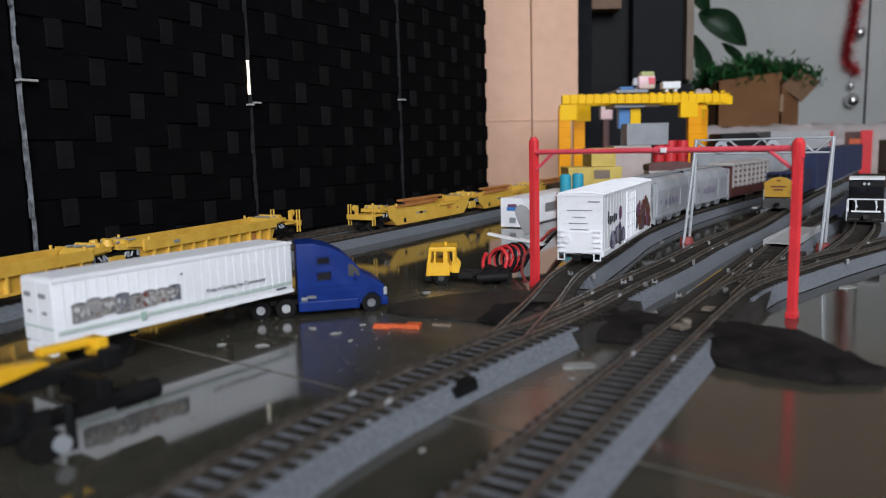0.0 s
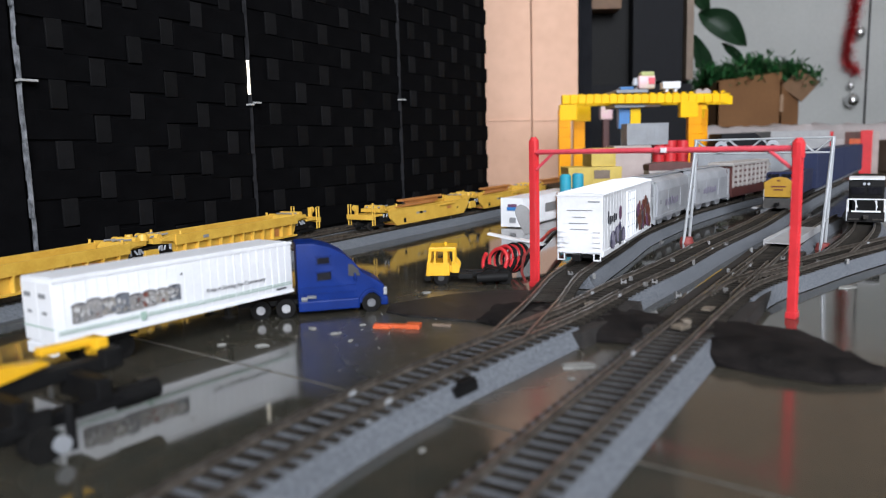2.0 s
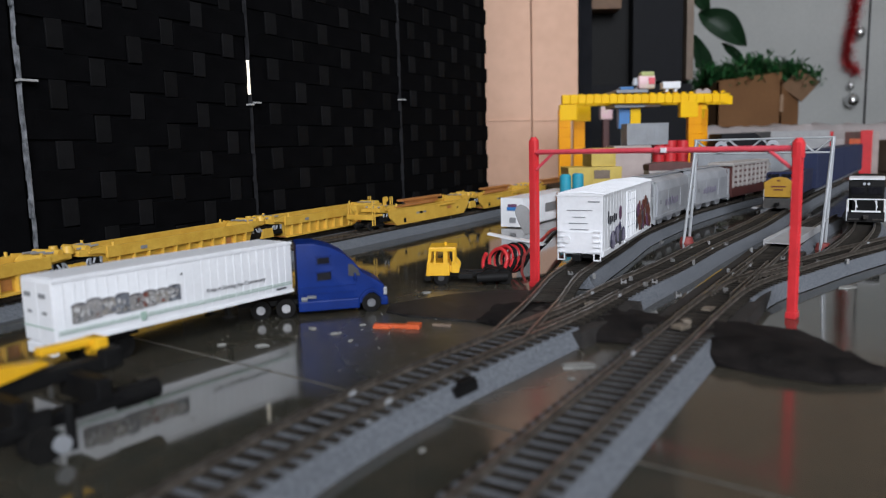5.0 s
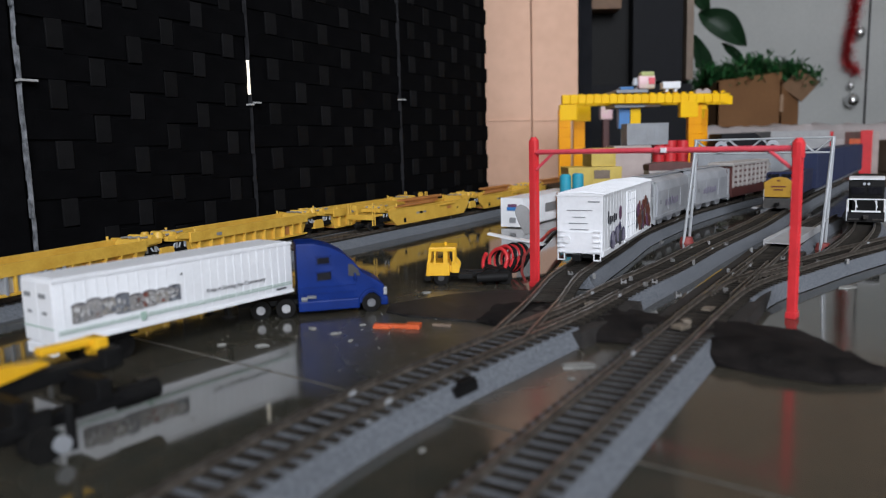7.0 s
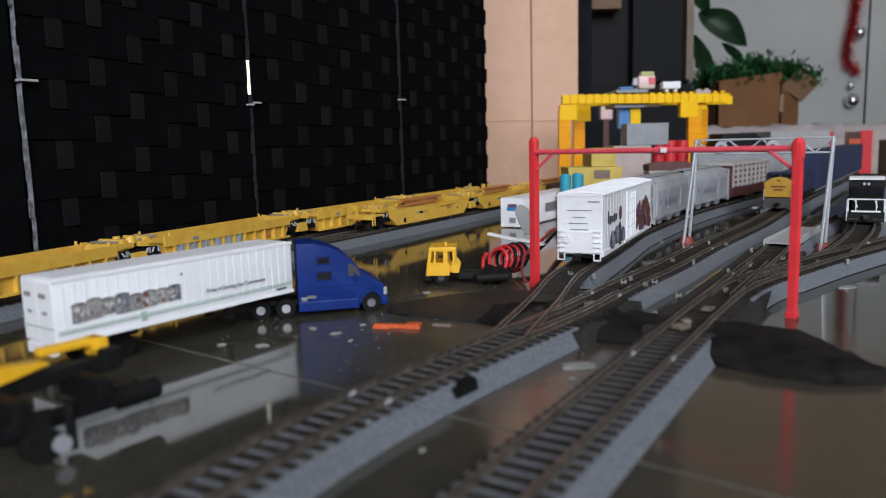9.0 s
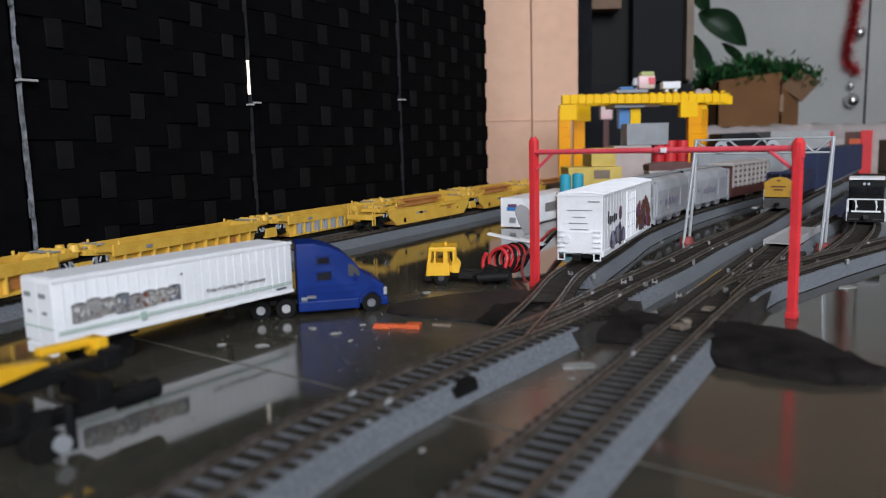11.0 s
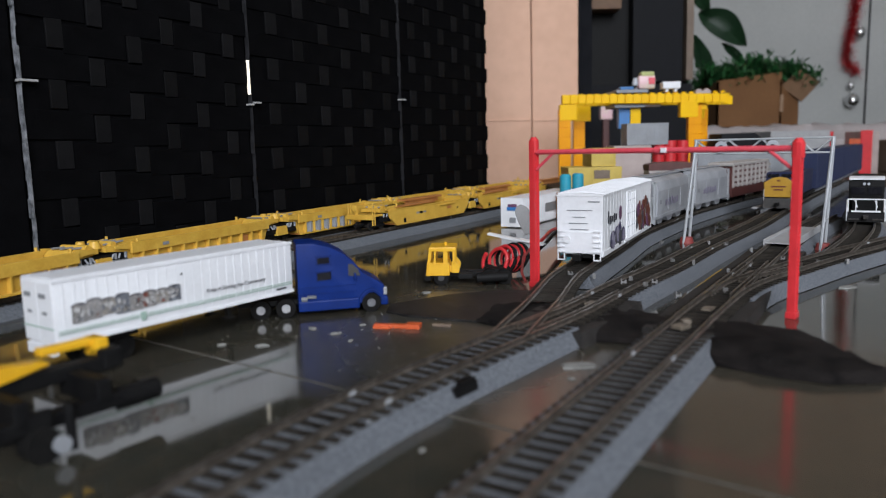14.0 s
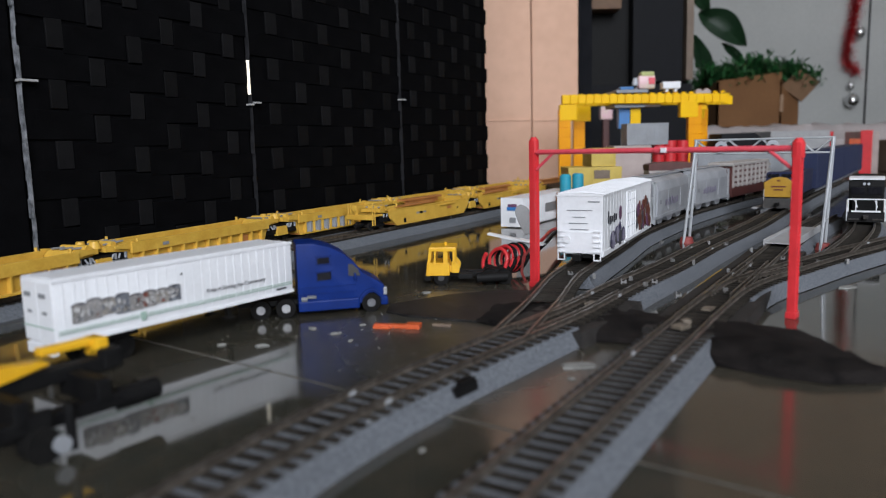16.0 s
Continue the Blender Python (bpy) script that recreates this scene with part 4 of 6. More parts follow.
# ---- catenary gantries ----
def red_gantry():
    a, b = Vector((0.0362, 0.2905, 0)), Vector((0.1088, 0.2278, 0))
    L_ = (b - a).length
    g = thing("catenary_gantry", frame2(a.x, a.y, math.degrees(math.atan2(b.y - a.y, b.x - a.x))), "red plastic catenary gantry with two posts and a thin beam", "gantry")
    for x, s, H in ((0.0, 1, 0.0572), (L_, -1, 0.0545)):
        p = part("post", B().box(x - 0.0012, x + 0.0012, -0.0018, -0.0010, 0.0, H, bev=0.0002).box(x - 0.0012, x + 0.0012, 0.0010, 0.0018, 0.0, H, bev=0.0002).box(x - 0.0008, x + 0.0008, -0.0012, 0.0012, 0.0, H), REDP, g, "red H-section post")
        part("cap", B().bar((x, 0, H - 0.0045), (x, 0, H + 0.0002), 0.0019, 12).bar((x, 0, H + 0.0002), (x, 0, H + 0.0014), 0.0018, 12, 0.0009), REDP, p, smooth=True)
        part("foot", B().box(x - 0.0016, x + 0.0016, -0.0020, 0.0020, 0.0, 0.0022, bev=0.0003), REDP, p)
        # braces, beam and sleeve pinker than the posts, with haze in the colour
        part("brace", B().bar((x + s * 0.0012, 0, 0.0462), (x + s * 0.0085, 0, 0.0522), 0.0006, 8), ROSE, g)
    part("beam", B().bar((0.0, 0, 0.0528), (L_, 0, 0.0528), 0.00095, 10), ROSE, g, "thin round red beam with haze in its rosy colour")
    part("sleeve", B().bar((L_ * 0.52, 0, 0.0528), (L_ * 0.56, 0, 0.0528), 0.0014, 10), ROSE, g)
    part("clip", B().box(L_ * 0.545, L_ * 0.565, -0.0018, 0.0, 0.0520, 0.0536, bev=0.0002), WHITEP, g, "small pale clip")
    return g


def silver_gantry():
    a, b = Vector((0.133, 0.4024, 0)), Vector((0.1886, 0.3655, 0))
    L_ = (b - a).length
    g = thing("catenary_gantry", frame2(a.x, a.y, math.degrees(math.atan2(b.y - a.y, b.x - a.x))), "silver plastic lattice gantry on red feet", "gantry")
    for x, lean in ((0.0, 0.0044), (L_, 0.0026)):
        p = part("post", B().bar((x - 0.0008, -0.0030, 0.0), (x + lean, -0.0012, 0.0555), 0.0008, 8).bar((x + 0.0004, 0.0036, 0.0), (x + lean, 0.0016, 0.0555), 0.0008, 8), SILVER, g, "silver double post")
        part("tie_plate", B().box(x + lean * 0.55 - 0.0006, x + lean * 0.55 + 0.0006, -0.0022, 0.0024, 0.0300, 0.0312).box(x + lean * 0.26 - 0.0006, x + lean * 0.26 + 0.0006, -0.0026, 0.0030, 0.0140, 0.0152), SILVER, p)
        part("foot", B().bar((x, 0, 0.0), (x, 0, 0.0032), 0.0038, 14, 0.0030), REDF, p, "dull red round foot", smooth=True)
    for y in (-0.0013, 0.0017):
        part("chord", B().bar((0.0035, y, 0.0552), (L_ + 0.0034, y, 0.0552), 0.00055, 8), SILVER, g)
        part("chord", B().bar((0.0035, y, 0.0480), (L_ + 0.0030, y, 0.0480), 0.00055, 8), SILVER, g)
        n = 8
        for k in range(n):
            x0, x1 = 0.0042 + (L_ - 0.0016) * k / n, 0.0042 + (L_ - 0.0016) * (k + 1) / n
            z0, z1 = (0.0480, 0.0552) if k % 2 else (0.0552, 0.0480)
            part("web", B().bar((x0, y, z0), (x1, y, z1), 0.0004, 6), SILVER, g)
    for f in (0.262, 0.636):
        d = part("signal_disc", B().bar((L_ * f, -0.0030, 0.0515), (L_ * f, -0.0018, 0.0515), 0.0031, 18).box(L_ * f - 0.0034, L_ * f + 0.0034, -0.0026, -0.0018, 0.0490, 0.0498), LAMPG, g, "grey round disc with a dark centre", smooth=True)
        part("lens", B().bar((L_ * f, -0.0033, 0.0515), (L_ * f, -0.0029, 0.0515), 0.0011, 12), INK, d)
    return g


red_gantry()
silver_gantry()


# ---- well cars ----
def well_car(label, group, lead, tail, patch=False, plain=False):
    """One articulated unit, 119 mm between joints; lead and tail tell which ends carry a platform."""
    w = thing("well_car", Matrix(), label, "well car", group)
    for s in (-1, 1):
        if plain:
            y0, y1 = sorted((s * 0.0082, s * 0.0095))
            side = part("side", B().prism([(-0.043, 0.0076), (0.043, 0.0076), (0.0500, 0.0130), (0.0515, 0.0172), (-0.0515, 0.0172), (-0.0500, 0.0130)], y0, y1, bev=0.0002).box(-0.051, 0.051, s * 0.0088 - 0.0010, s * 0.0088 + 0.0010, 0.0172, 0.0178, bev=0.0001), YEL, w, "smooth yellow side plate")
            if s > 0:
                for x0, x1, z0, z1, mt in ((0.0130, 0.0165, 0.0138, 0.0152, BLACKP), (0.0172, 0.0205, 0.0139, 0.0151, GREYINK), (0.0085, 0.0125, 0.0140, 0.0150, GREYINK), (-0.0250, -0.0190, 0.0138, 0.0158, RUSTY), (0.0330, 0.0355, 0.0098, 0.0126, BLACKP), (-0.0345, -0.0330, 0.0128, 0.0140, BLACKP)):
                    part("placard", B().box(x0, x1, 0.0094, 0.0097, z0 - 0.001, z1 - 0.001), mt, side, "small printed panel")
                part("ledge", B().box(-0.0300, -0.0080, 0.0094, 0.0106, 0.0156, 0.0164, bev=0.0002), YEL, side)
            continue
        side = part("side", B().box(-0.044, 0.044, s * 0.0074 - 0.0003, s * 0.0074 + 0.0003, 0.0086, 0.0192).box(-0.046, 0.046, s * 0.0089 - 0.0007, s * 0.0089 + 0.0007, 0.0150, 0.0196, bev=0.0002).box(-0.045, 0.045, s * 0.0089 - 0.0007, s * 0.0089 + 0.0007, 0.0082, 0.0092, bev=0.0002), YEL, w, "yellow side sill with posts")
        for k in range(11):
            x = -0.040 + k * 0.008
            part("post", B().box(x - 0.0004, x + 0.0004, s * 0.0086 - 0.0010, s * 0.0086 + 0.0010, 0.0086, 0.0152), YEL, side)
        if s < 0:
            part("placard", B().box(-0.029, -0.0255, -0.0098, -0.0095, 0.0163, 0.0177), GREYINK, side, "small faded lettering panel")
            part("placard", B().box(0.024, 0.030, -0.0082, -0.0077, 0.0100, 0.0140), RUSTY, side, "orange red lettering panel")
            if patch:
                part("patch", B().box(-0.040, 0.006, -0.0082, -0.0077, 0.0092, 0.0150), SILVER, side, "bare silver lower panel")
                for k in range(6):
                    x = -0.036 + k * 0.008
                    part("post", B().box(x - 0.0005, x + 0.0005, -0.0100, -0.0080, 0.0088, 0.0152), GREYP, side)
    part("floor", B().box(-0.044, 0.044, -0.0084, 0.0084, 0.0082, 0.0090), RUSTY, w, "rusty well floor")
    for s in (-1, 1):
        deck = part("end_deck", B().prism([(s * 0.0445, 0.0090), (s * 0.0445, 0.0180), (s * 0.0470, 0.0196), (s * 0.0575, 0.0190), (s * 0.0575, 0.0170), (s * 0.0480, 0.0160)], -0.0072, 0.0072), YEL, w, "yellow sloped end deck")
        for y in (-0.0045, 0.0, 0.0045):
            part("walkway_bar", B().bar((s * 0.046, y, 0.0203), (s * 0.056, y, 0.0198), 0.00045, 6), GREYP, deck)
        part("bolster", B().bar((s * 0.0530, -0.0068, 0.0196), (s * 0.0530, 0.0068, 0.0196), 0.0014, 10), YEL, deck)
        part("gusset", B().prism([(s * 0.0445, 0.0160), (s * 0.0445, 0.0204), (s * 0.0480, 0.0200), (s * 0.0540, 0.0186), (s * 0.0540, 0.0178), (s * 0.0480, 0.0172)], -0.0089, -0.0081).prism([(s * 0.0445, 0.0160), (s * 0.0445, 0.0204), (s * 0.0480, 0.0200), (s * 0.0540, 0.0186), (s * 0.0540, 0.0178), (s * 0.0480, 0.0172)], 0.0081, 0.0089), YEL, deck)
        part("brake_rig", B().box(s * 0.0455, s * 0.0585, -0.0070, 0.0070, 0.0110, 0.0158), BLACKP, w, "black brake rigging")
        for k in range(2):
            x = s * (0.0478 + k * 0.0052)
            part("bracket", B().box(x - 0.0003, x + 0.0003, -0.0080, -0.0070, 0.0135, 0.0160), GREYP, w)
        part("pin", B().bar((s * 0.0425, -0.0089, 0.0192), (s * 0.0425, -0.0089, 0.0212), 0.0006, 8).bar((s * 0.0425, 0.0089, 0.0192), (s * 0.0425, 0.0089, 0.0212), 0.0006, 8), YEL, w)
    part("truck_hood", B().prism([(-0.0640, 0.0100), (-0.0550, 0.0100), (-0.0560, 0.0148), (-0.0630, 0.0148)], -0.0086, -0.0064).prism([(-0.0640, 0.0100), (-0.0550, 0.0100), (-0.0560, 0.0148), (-0.0630, 0.0148)], 0.0064, 0.0086), YEL, w, "yellow plate over the wheel truck")
    part("pivot_cover", B().bar((-0.0595, -0.0035, 0.0186), (-0.0595, -0.0035, 0.0216), 0.0026, 12, 0.0018).bar((-0.0595, 0.0045, 0.0186), (-0.0595, 0.0045, 0.0212), 0.0022, 12, 0.0016), YEL, w, smooth=True)
    for s in (-1, 1):
        for k in range(3):
            x = s * (0.0470 + k * 0.0034)
            part("air_hose", B().bar((x, -0.0072, 0.0156), (x + s * 0.0012, -0.0076, 0.0138), 0.0004, 6).bar((x, 0.0072, 0.0156), (x + s * 0.0012, 0.0076, 0.0138), 0.0004, 6), LAMPG, w, "pale hose end")
    if lead:
        part("platform", B().box(0.0565, 0.0685, -0.0085, 0.0085, 0.0150, 0.0162, bev=0.0002).box(0.0672, 0.0690, -0.0095, 0.0095, 0.0135, 0.0165, bev=0.0002), YEL, w, "yellow end platform")
        for y in (-0.0088, 0.0088):
            part("grab_iron", B().tube([(0.0680, y, 0.0100), (0.0680, y, 0.0225), (0.0655, y, 0.0225), (0.0655, y, 0.0100)], 0.00045, 6), YEL, w)
        part("brake_stand", B().box(0.0670, 0.0685, -0.0040, -0.0018, 0.0162, 0.0220, bev=0.0003).bar((0.0690, -0.0030, 0.0205), (0.0697, -0.0030, 0.0205), 0.0018, 12), YEL, w)
        part("coupler", B().box(0.0660, 0.0735, -0.0012, 0.0012, 0.0094, 0.0112, bev=0.0003), BLACKP, w)
        bogie(w, 0.0595)
    bogie(w, -0.0595)
    if tail:
        part("platform", B().box(-0.0685, -0.0565, -0.0085, 0.0085, 0.0150, 0.0162, bev=0.0002), YEL, w, "yellow end platform")
    return w


DIST = [(0, .5134), (0.25, .524), (0.5, .5295), (1.5, .5305), (2, .5320), (2.5, .5362), (3, .546), (3.5, .571), (4, .5905), (4.2, .597), (5.2, .616), (6.3, .6376), (6.5, .6435), (7, .660), (7.5, .6825), (8, .709), (8.5, .735), (9, .7632), (9.2, .7745), (10.2, .826), (11.3, .861), (11.5, .8635), (12, .8638), (16, .8638)]
UNIT = 0.119
D0 = 0.2874
UNITS = [well_car("yellow articulated double-stack well car rolling along the screen", "moving well cars", i == 0, i == 4, i == 2) for i in range(5)]

# the standing well cars
for i in range(3):
    w = well_car("yellow well car standing in front of the moving train", "standing well cars", i == 0, i == 2, plain=True)
    s0 = 0.0990 + UNIT * i
    a, _ = along(CLINE, s0)
    b, _ = along(CLINE, s0 + UNIT)
    c, d = (a + b) / 2, a - b
    w.matrix_world = pose(c.x, c.y, 0, 0, 0, math.degrees(math.atan2(d.y, d.x)))
    # folded orange container pedestals on the deck
    part("pedestal", B().box(-0.034, 0.016, -0.0085, -0.0030, 0.0200, 0.0214, bev=0.0003).box(-0.030, 0.012, -0.0050, -0.0040, 0.0176, 0.0202).box(-0.012, 0.034, -0.0010, 0.0040, 0.0178, 0.0187, bev=0.0002), RUSTY, w, "orange folded container pedestal")


# ---- hopper cars and the rest of the freight train ----
def freight_car(kind, s0, s1, line):
    a, _ = along(line, s0)
    b, _ = along(line, s1)
    d = b - a
    L_ = d.length
    m = pose(a.x, a.y, 0, 0, 0, math.degrees(math.atan2(d.y, d.x)))
    if kind == "hopper":
        t = thing("hopper_car", m, "silver grey covered hopper car with faded lettering", "hopper car", "hopper cars")
        prof = [(-0.0095, 0.0130), (-0.0096, 0.0165), (-0.0100, 0.0280), (-0.0088, 0.0328), (-0.0050, 0.0348), (0.0050, 0.0348), (0.0088, 0.0328), (0.0100, 0.0280), (0.0096, 0.0165), (0.0095, 0.0130)]
        mm = Matrix(((0, 1, 0, 0), (1, 0, 0, 0), (0, 0, 1, 0), (0, 0, 0, 1)))
        part("tank", B().prism(prof, 0.008, L_ - 0.008, mm, bev=0.0003), HOPPERG, t, "silver grey curved body", smooth=True)
        for k in range(3):
            x = 0.012 + (L_ - 0.024) * (k + 0.5) / 3
            w = (L_ - 0.024) / 6.4
            part("hopper_bay", B().prism([(x - w, 0.0135), (x + w, 0.0135), (x + w * 0.35, 0.0085), (x - w * 0.35, 0.0085)], -0.0070, 0.0070), HOPPERG, t)
        part("side_sill", B().box(0.002, L_ - 0.002, -0.0100, -0.0088, 0.0125, 0.0142).box(0.002, L_ - 0.002, 0.0088, 0.0100, 0.0125, 0.0142), HOPPERG, t)
        part("roof_walk", B().box(0.004, L_ - 0.004, -0.0030, 0.0030, 0.0352, 0.0360), HOPPERG, t)
        for x in (0.003, L_ - 0.003):
            part("end_frame", B().box(x - 0.0012, x + 0.0012, -0.0098, 0.0098, 0.0105, 0.0125).box(x - 0.0006, x + 0.0006, -0.0098, -0.0086, 0.0100, 0.0332).box(x - 0.0006, x + 0.0006, 0.0086, 0.0098, 0.0100, 0.0332).box(x - 0.0006, x + 0.0006, -0.0098, 0.0098, 0.0322, 0.0332), SILVER, t, "pale end frame with ladder")
        for k in range(5):
            plate(rect(L_ * (0.26 + 0.07 * k), L_ * (0.31 + 0.07 * k), 0.0190 - 0.0004 * (k % 2), 0.0222 + 0.0005 * (k % 3)), -0.0101, FADEDINK, "lettering_bar", t, "faded purple lettering")
        for x in (L_ * 0.34, L_ * 0.66):
            part("body_seam", B().box(x - 0.0003, x + 0.0003, -0.01015, -0.0094, 0.0165, 0.0282), HOPPERG, t)
        for k in range(4):
            part("roof_hatch", B().bar((L_ * (0.2 + 0.2 * k), 0.0052, 0.0346), (L_ * (0.2 + 0.2 * k), 0.0052, 0.0358), 0.0030, 12), HOPPERG, t)
        for x in (0.0055, L_ - 0.0055):
            part("slope_sheet", B().prism([(x - 0.003, 0.0125), (x + 0.003, 0.0125), (x + (0.004 if x < 0.01 else -0.004), 0.0280)], -0.0085, 0.0085), SILVER, t, "pale sloped end sheet")
        plate(rect(L_ * 0.12, L_ * 0.16, 0.0205, 0.0228), -0.0101, GREYINK, "lettering_bar", t)
    else:
        t = thing("autorack_car", m, "maroon and white freight car with open racks", "freight car")
        part("body", B().box(0.002, L_ - 0.002, -0.0092, 0.0092, 0.0110, 0.0180, bev=0.0004), MAROONP, t, "dark maroon lower body")
        part("roof", B().box(0.002, L_ - 0.002, -0.0096, 0.0096, 0.0345, 0.0370, bev=0.0006), CREAM, t, "cream roof")
        part("rack", B().box(0.004, L_ - 0.004, -0.0086, 0.0086, 0.0178, 0.0346), MAROONP, t)
        for k in range(9):
            x = 0.004 + (L_ - 0.010) * k / 8
            for z in (0.0188, 0.0228, 0.0270, 0.0312):
                part("white_panel", B().box(x, x + L_ / 11, -0.0096, -0.0085, z, z + 0.0022), CREAM, t, "white rack panel")
            part("white_post", B().box(x, x + 0.0016, -0.0098, -0.0085, 0.0182, 0.0345), CREAM, t, "white rack post")
    for x in (0.016, L_ - 0.016):
        bogie(t, x)
    return t


BLINE = smooth_line(TB)
S_B = 0.2285
freight_car("hopper", S_B + 0.006, S_B + 0.097, BLINE)
freight_car("hopper", S_B + 0.101, S_B + 0.192, BLINE)
freight_car("rack", S_B + 0.198, S_B + 0.300, BLINE)


# ---- locomotives and the blue train ----
def locomotive_yellow():
    t = thing("locomotive", frame2(*LOCO1), "dark locomotive with a yellow nose on the grey track", "locomotive")
    part("nose", B().prism([(-0.0088, 0.0150), (0.0088, 0.0150), (0.0092, 0.0250), (0.0045, 0.0278), (0.0, 0.0288), (-0.0045, 0.0278), (-0.0092, 0.0250)], 0.0, 0.0060, Matrix(((0, 1, 0, 0), (1, 0, 0, 0), (0, 0, 1, 0), (0, 0, 0, 1))), bev=0.0004), YELLN, t, "yellow nose")
    part("cab", B().prism([(0.0060, 0.0130), (0.0060, 0.0240), (0.0070, 0.0300), (0.0090, 0.0315), (0.0220, 0.0315), (0.0220, 0.0130)], -0.0092, 0.0092, bev=0.0006), NAVY, t, "dark blue cab")
    part("windscreen", B().box(0.0062, 0.0076, -0.0080, -0.0008, 0.0280, 0.0304).box(0.0062, 0.0076, 0.0008, 0.0080, 0.0280, 0.0304), GLASSD, t, "dark windscreen")
    part("hood", B().box(0.0220, 0.115, -0.0075, 0.0075, 0.0130, 0.0300, bev=0.0006), NAVY, t, "dark blue hood")
    part("frame", B().box(-0.0020, 0.118, -0.0094, 0.0094, 0.0112, 0.0136, bev=0.0004), BLACKP, t)
    part("pilot", B().prism([(-0.0030, 0.0078), (-0.0020, 0.0145), (0.003, 0.0145), (0.003, 0.0075)], -0.0090, 0.0090), HUBD, t, "dull grey pilot plate")
    part("coupler", B().box(-0.0062, -0.0022, -0.0013, 0.0013, 0.0094, 0.0116, bev=0.0003), BLACKP, t)
    for z, w in ((0.0222, 0.0046), (0.0200, 0.0030), (0.0262, 0.0010)):
        part("lettering_bar", B().box(-0.0002, 0.0, -w, w, z - 0.0005, z + 0.0005), MAROON, t)
    for y in (-0.0088, 0.0088):
        part("handrail", B().tube([(-0.002, y, 0.0125), (-0.002, y, 0.0200), (0.004, y, 0.0205)], 0.0003, 6), SILVER, t)
    for x in (0.020, 0.098):
        bogie(t, x)
    return t


def locomotive_black():
    t = thing("locomotive", frame2(*LOCO2), "black locomotive with white cab top and handrails", "locomotive")
    part("nose", B().box(0.003, 0.013, -0.0070, 0.0070, 0.0130, 0.0205, bev=0.0006), BLACKP, t, "black nose")
    part("cab", B().prism([(0.012, 0.0130), (0.012, 0.0265), (0.0135, 0.0302), (0.028, 0.0302), (0.028, 0.0130)], -0.0090, 0.0090, bev=0.0005), BLACKP, t, "black cab")
    part("cab_roof", B().prism([(0.0118, 0.0300), (0.0130, 0.0309), (0.0160, 0.0316), (0.0285, 0.0316), (0.0285, 0.0300)], -0.0092, 0.0092, bev=0.0005), WHITEP, t, "white cab roof")
    part("windscreen", B().box(0.0112, 0.0124, -0.0078, -0.0008, 0.0218, 0.0258).box(0.0112, 0.0124, 0.0008, 0.0078, 0.0218, 0.0258), GLASSD, t, "dark windscreen")
    part("hood", B().box(0.028, 0.110, -0.0072, 0.0072, 0.0130, 0.0290, bev=0.0006), BLACKP, t)
    part("frame", B().box(-0.003, 0.114, -0.0094, 0.0094, 0.0108, 0.0134, bev=0.0004), BLACKP, t)
    part("pilot", B().prism([(-0.0040, 0.0074), (-0.0030, 0.0120), (0.003, 0.0120), (0.003, 0.0072)], -0.0092, 0.0092), BLACKP, t)
    b = B()
    for y in (-0.0088, -0.0050, 0.0050, 0.0088):
        b.bar((-0.0032, y, 0.0130), (-0.0032, y, 0.0200), 0.0003, 6)
    b.bar((-0.0032, -0.0092, 0.0200), (-0.0032, 0.0092, 0.0200), 0.00042, 6)
    part("handrail", b, WHITEP, t, "white front handrail")
    part("stripe", B().box(-0.0042, -0.0030, -0.0072, 0.0072, 0.0128, 0.0137), WHITEP, t, "white front stripe")
    for y0, y1 in ((-0.0060, -0.0040), (0.0038, 0.0060)):
        part("chevron", B().prism([(y0, 0.0150), (y0 + 0.0007, 0.0150), (y1, 0.0190), (y1 - 0.0007, 0.0190)], 0.0024, 0.0029, Matrix(((0, 1, 0, 0), (1, 0, 0, 0), (0, 0, 1, 0), (0, 0, 0, 1)))), WHITEP, t, "white nose chevron")
    part("headlight", B().bar((0.0108, -0.0010, 0.0278), (0.0122, -0.0010, 0.0278), 0.0008, 10).bar((0.0108, 0.0012, 0.0278), (0.0122, 0.0012, 0.0278), 0.0008, 10), LAMPG, t)
    part("coupler", B().box(-0.0078, -0.0036, -0.0013, 0.0013, 0.0092, 0.0112, bev=0.0003), WHEELM, t)
    for y in (-0.0060, 0.0060):
        part("step_board", B().box(-0.0046, -0.0034, y - 0.0028, y + 0.0028, 0.0084, 0.0092), WHEELM, t)
    for y in (-0.0094, 0.0094):
        part("grab_iron", B().tube([(-0.0030, y, 0.0078), (-0.0035, y, 0.0150), (0.004, y, 0.0190)], 0.0004, 6), WHITEP, t)
    for x in (0.020, 0.094):
        bogie(t, x)
    return t


def container(name, x0, x1, y0, y1, z0, z1, m, material, label, group="", category="container"):
    t = thing(name, m, label, category, group)
    body = part("body", B().box(x0, x1, y0, y1, z0, z1, bev=0.0003), material, t)
    n = max(3, int((x1 - x0) / 0.003))
    for i in range(n):
        x = x0 + (x1 - x0) * (i + 0.5) / n
        part("rib", B().box(x - 0.0004, x + 0.0004, y0 - 0.0003, y0 + 0.0002, z0 + 0.001, z1 - 0.001), material, body)
    for x in (x0, x1):
        for y in (y0, y1):
            part("corner_post", B().box(x - 0.0003, x + 0.0003, y - 0.0003, y + 0.0003, z0, z1 + 0.0002), material, body)
    return t


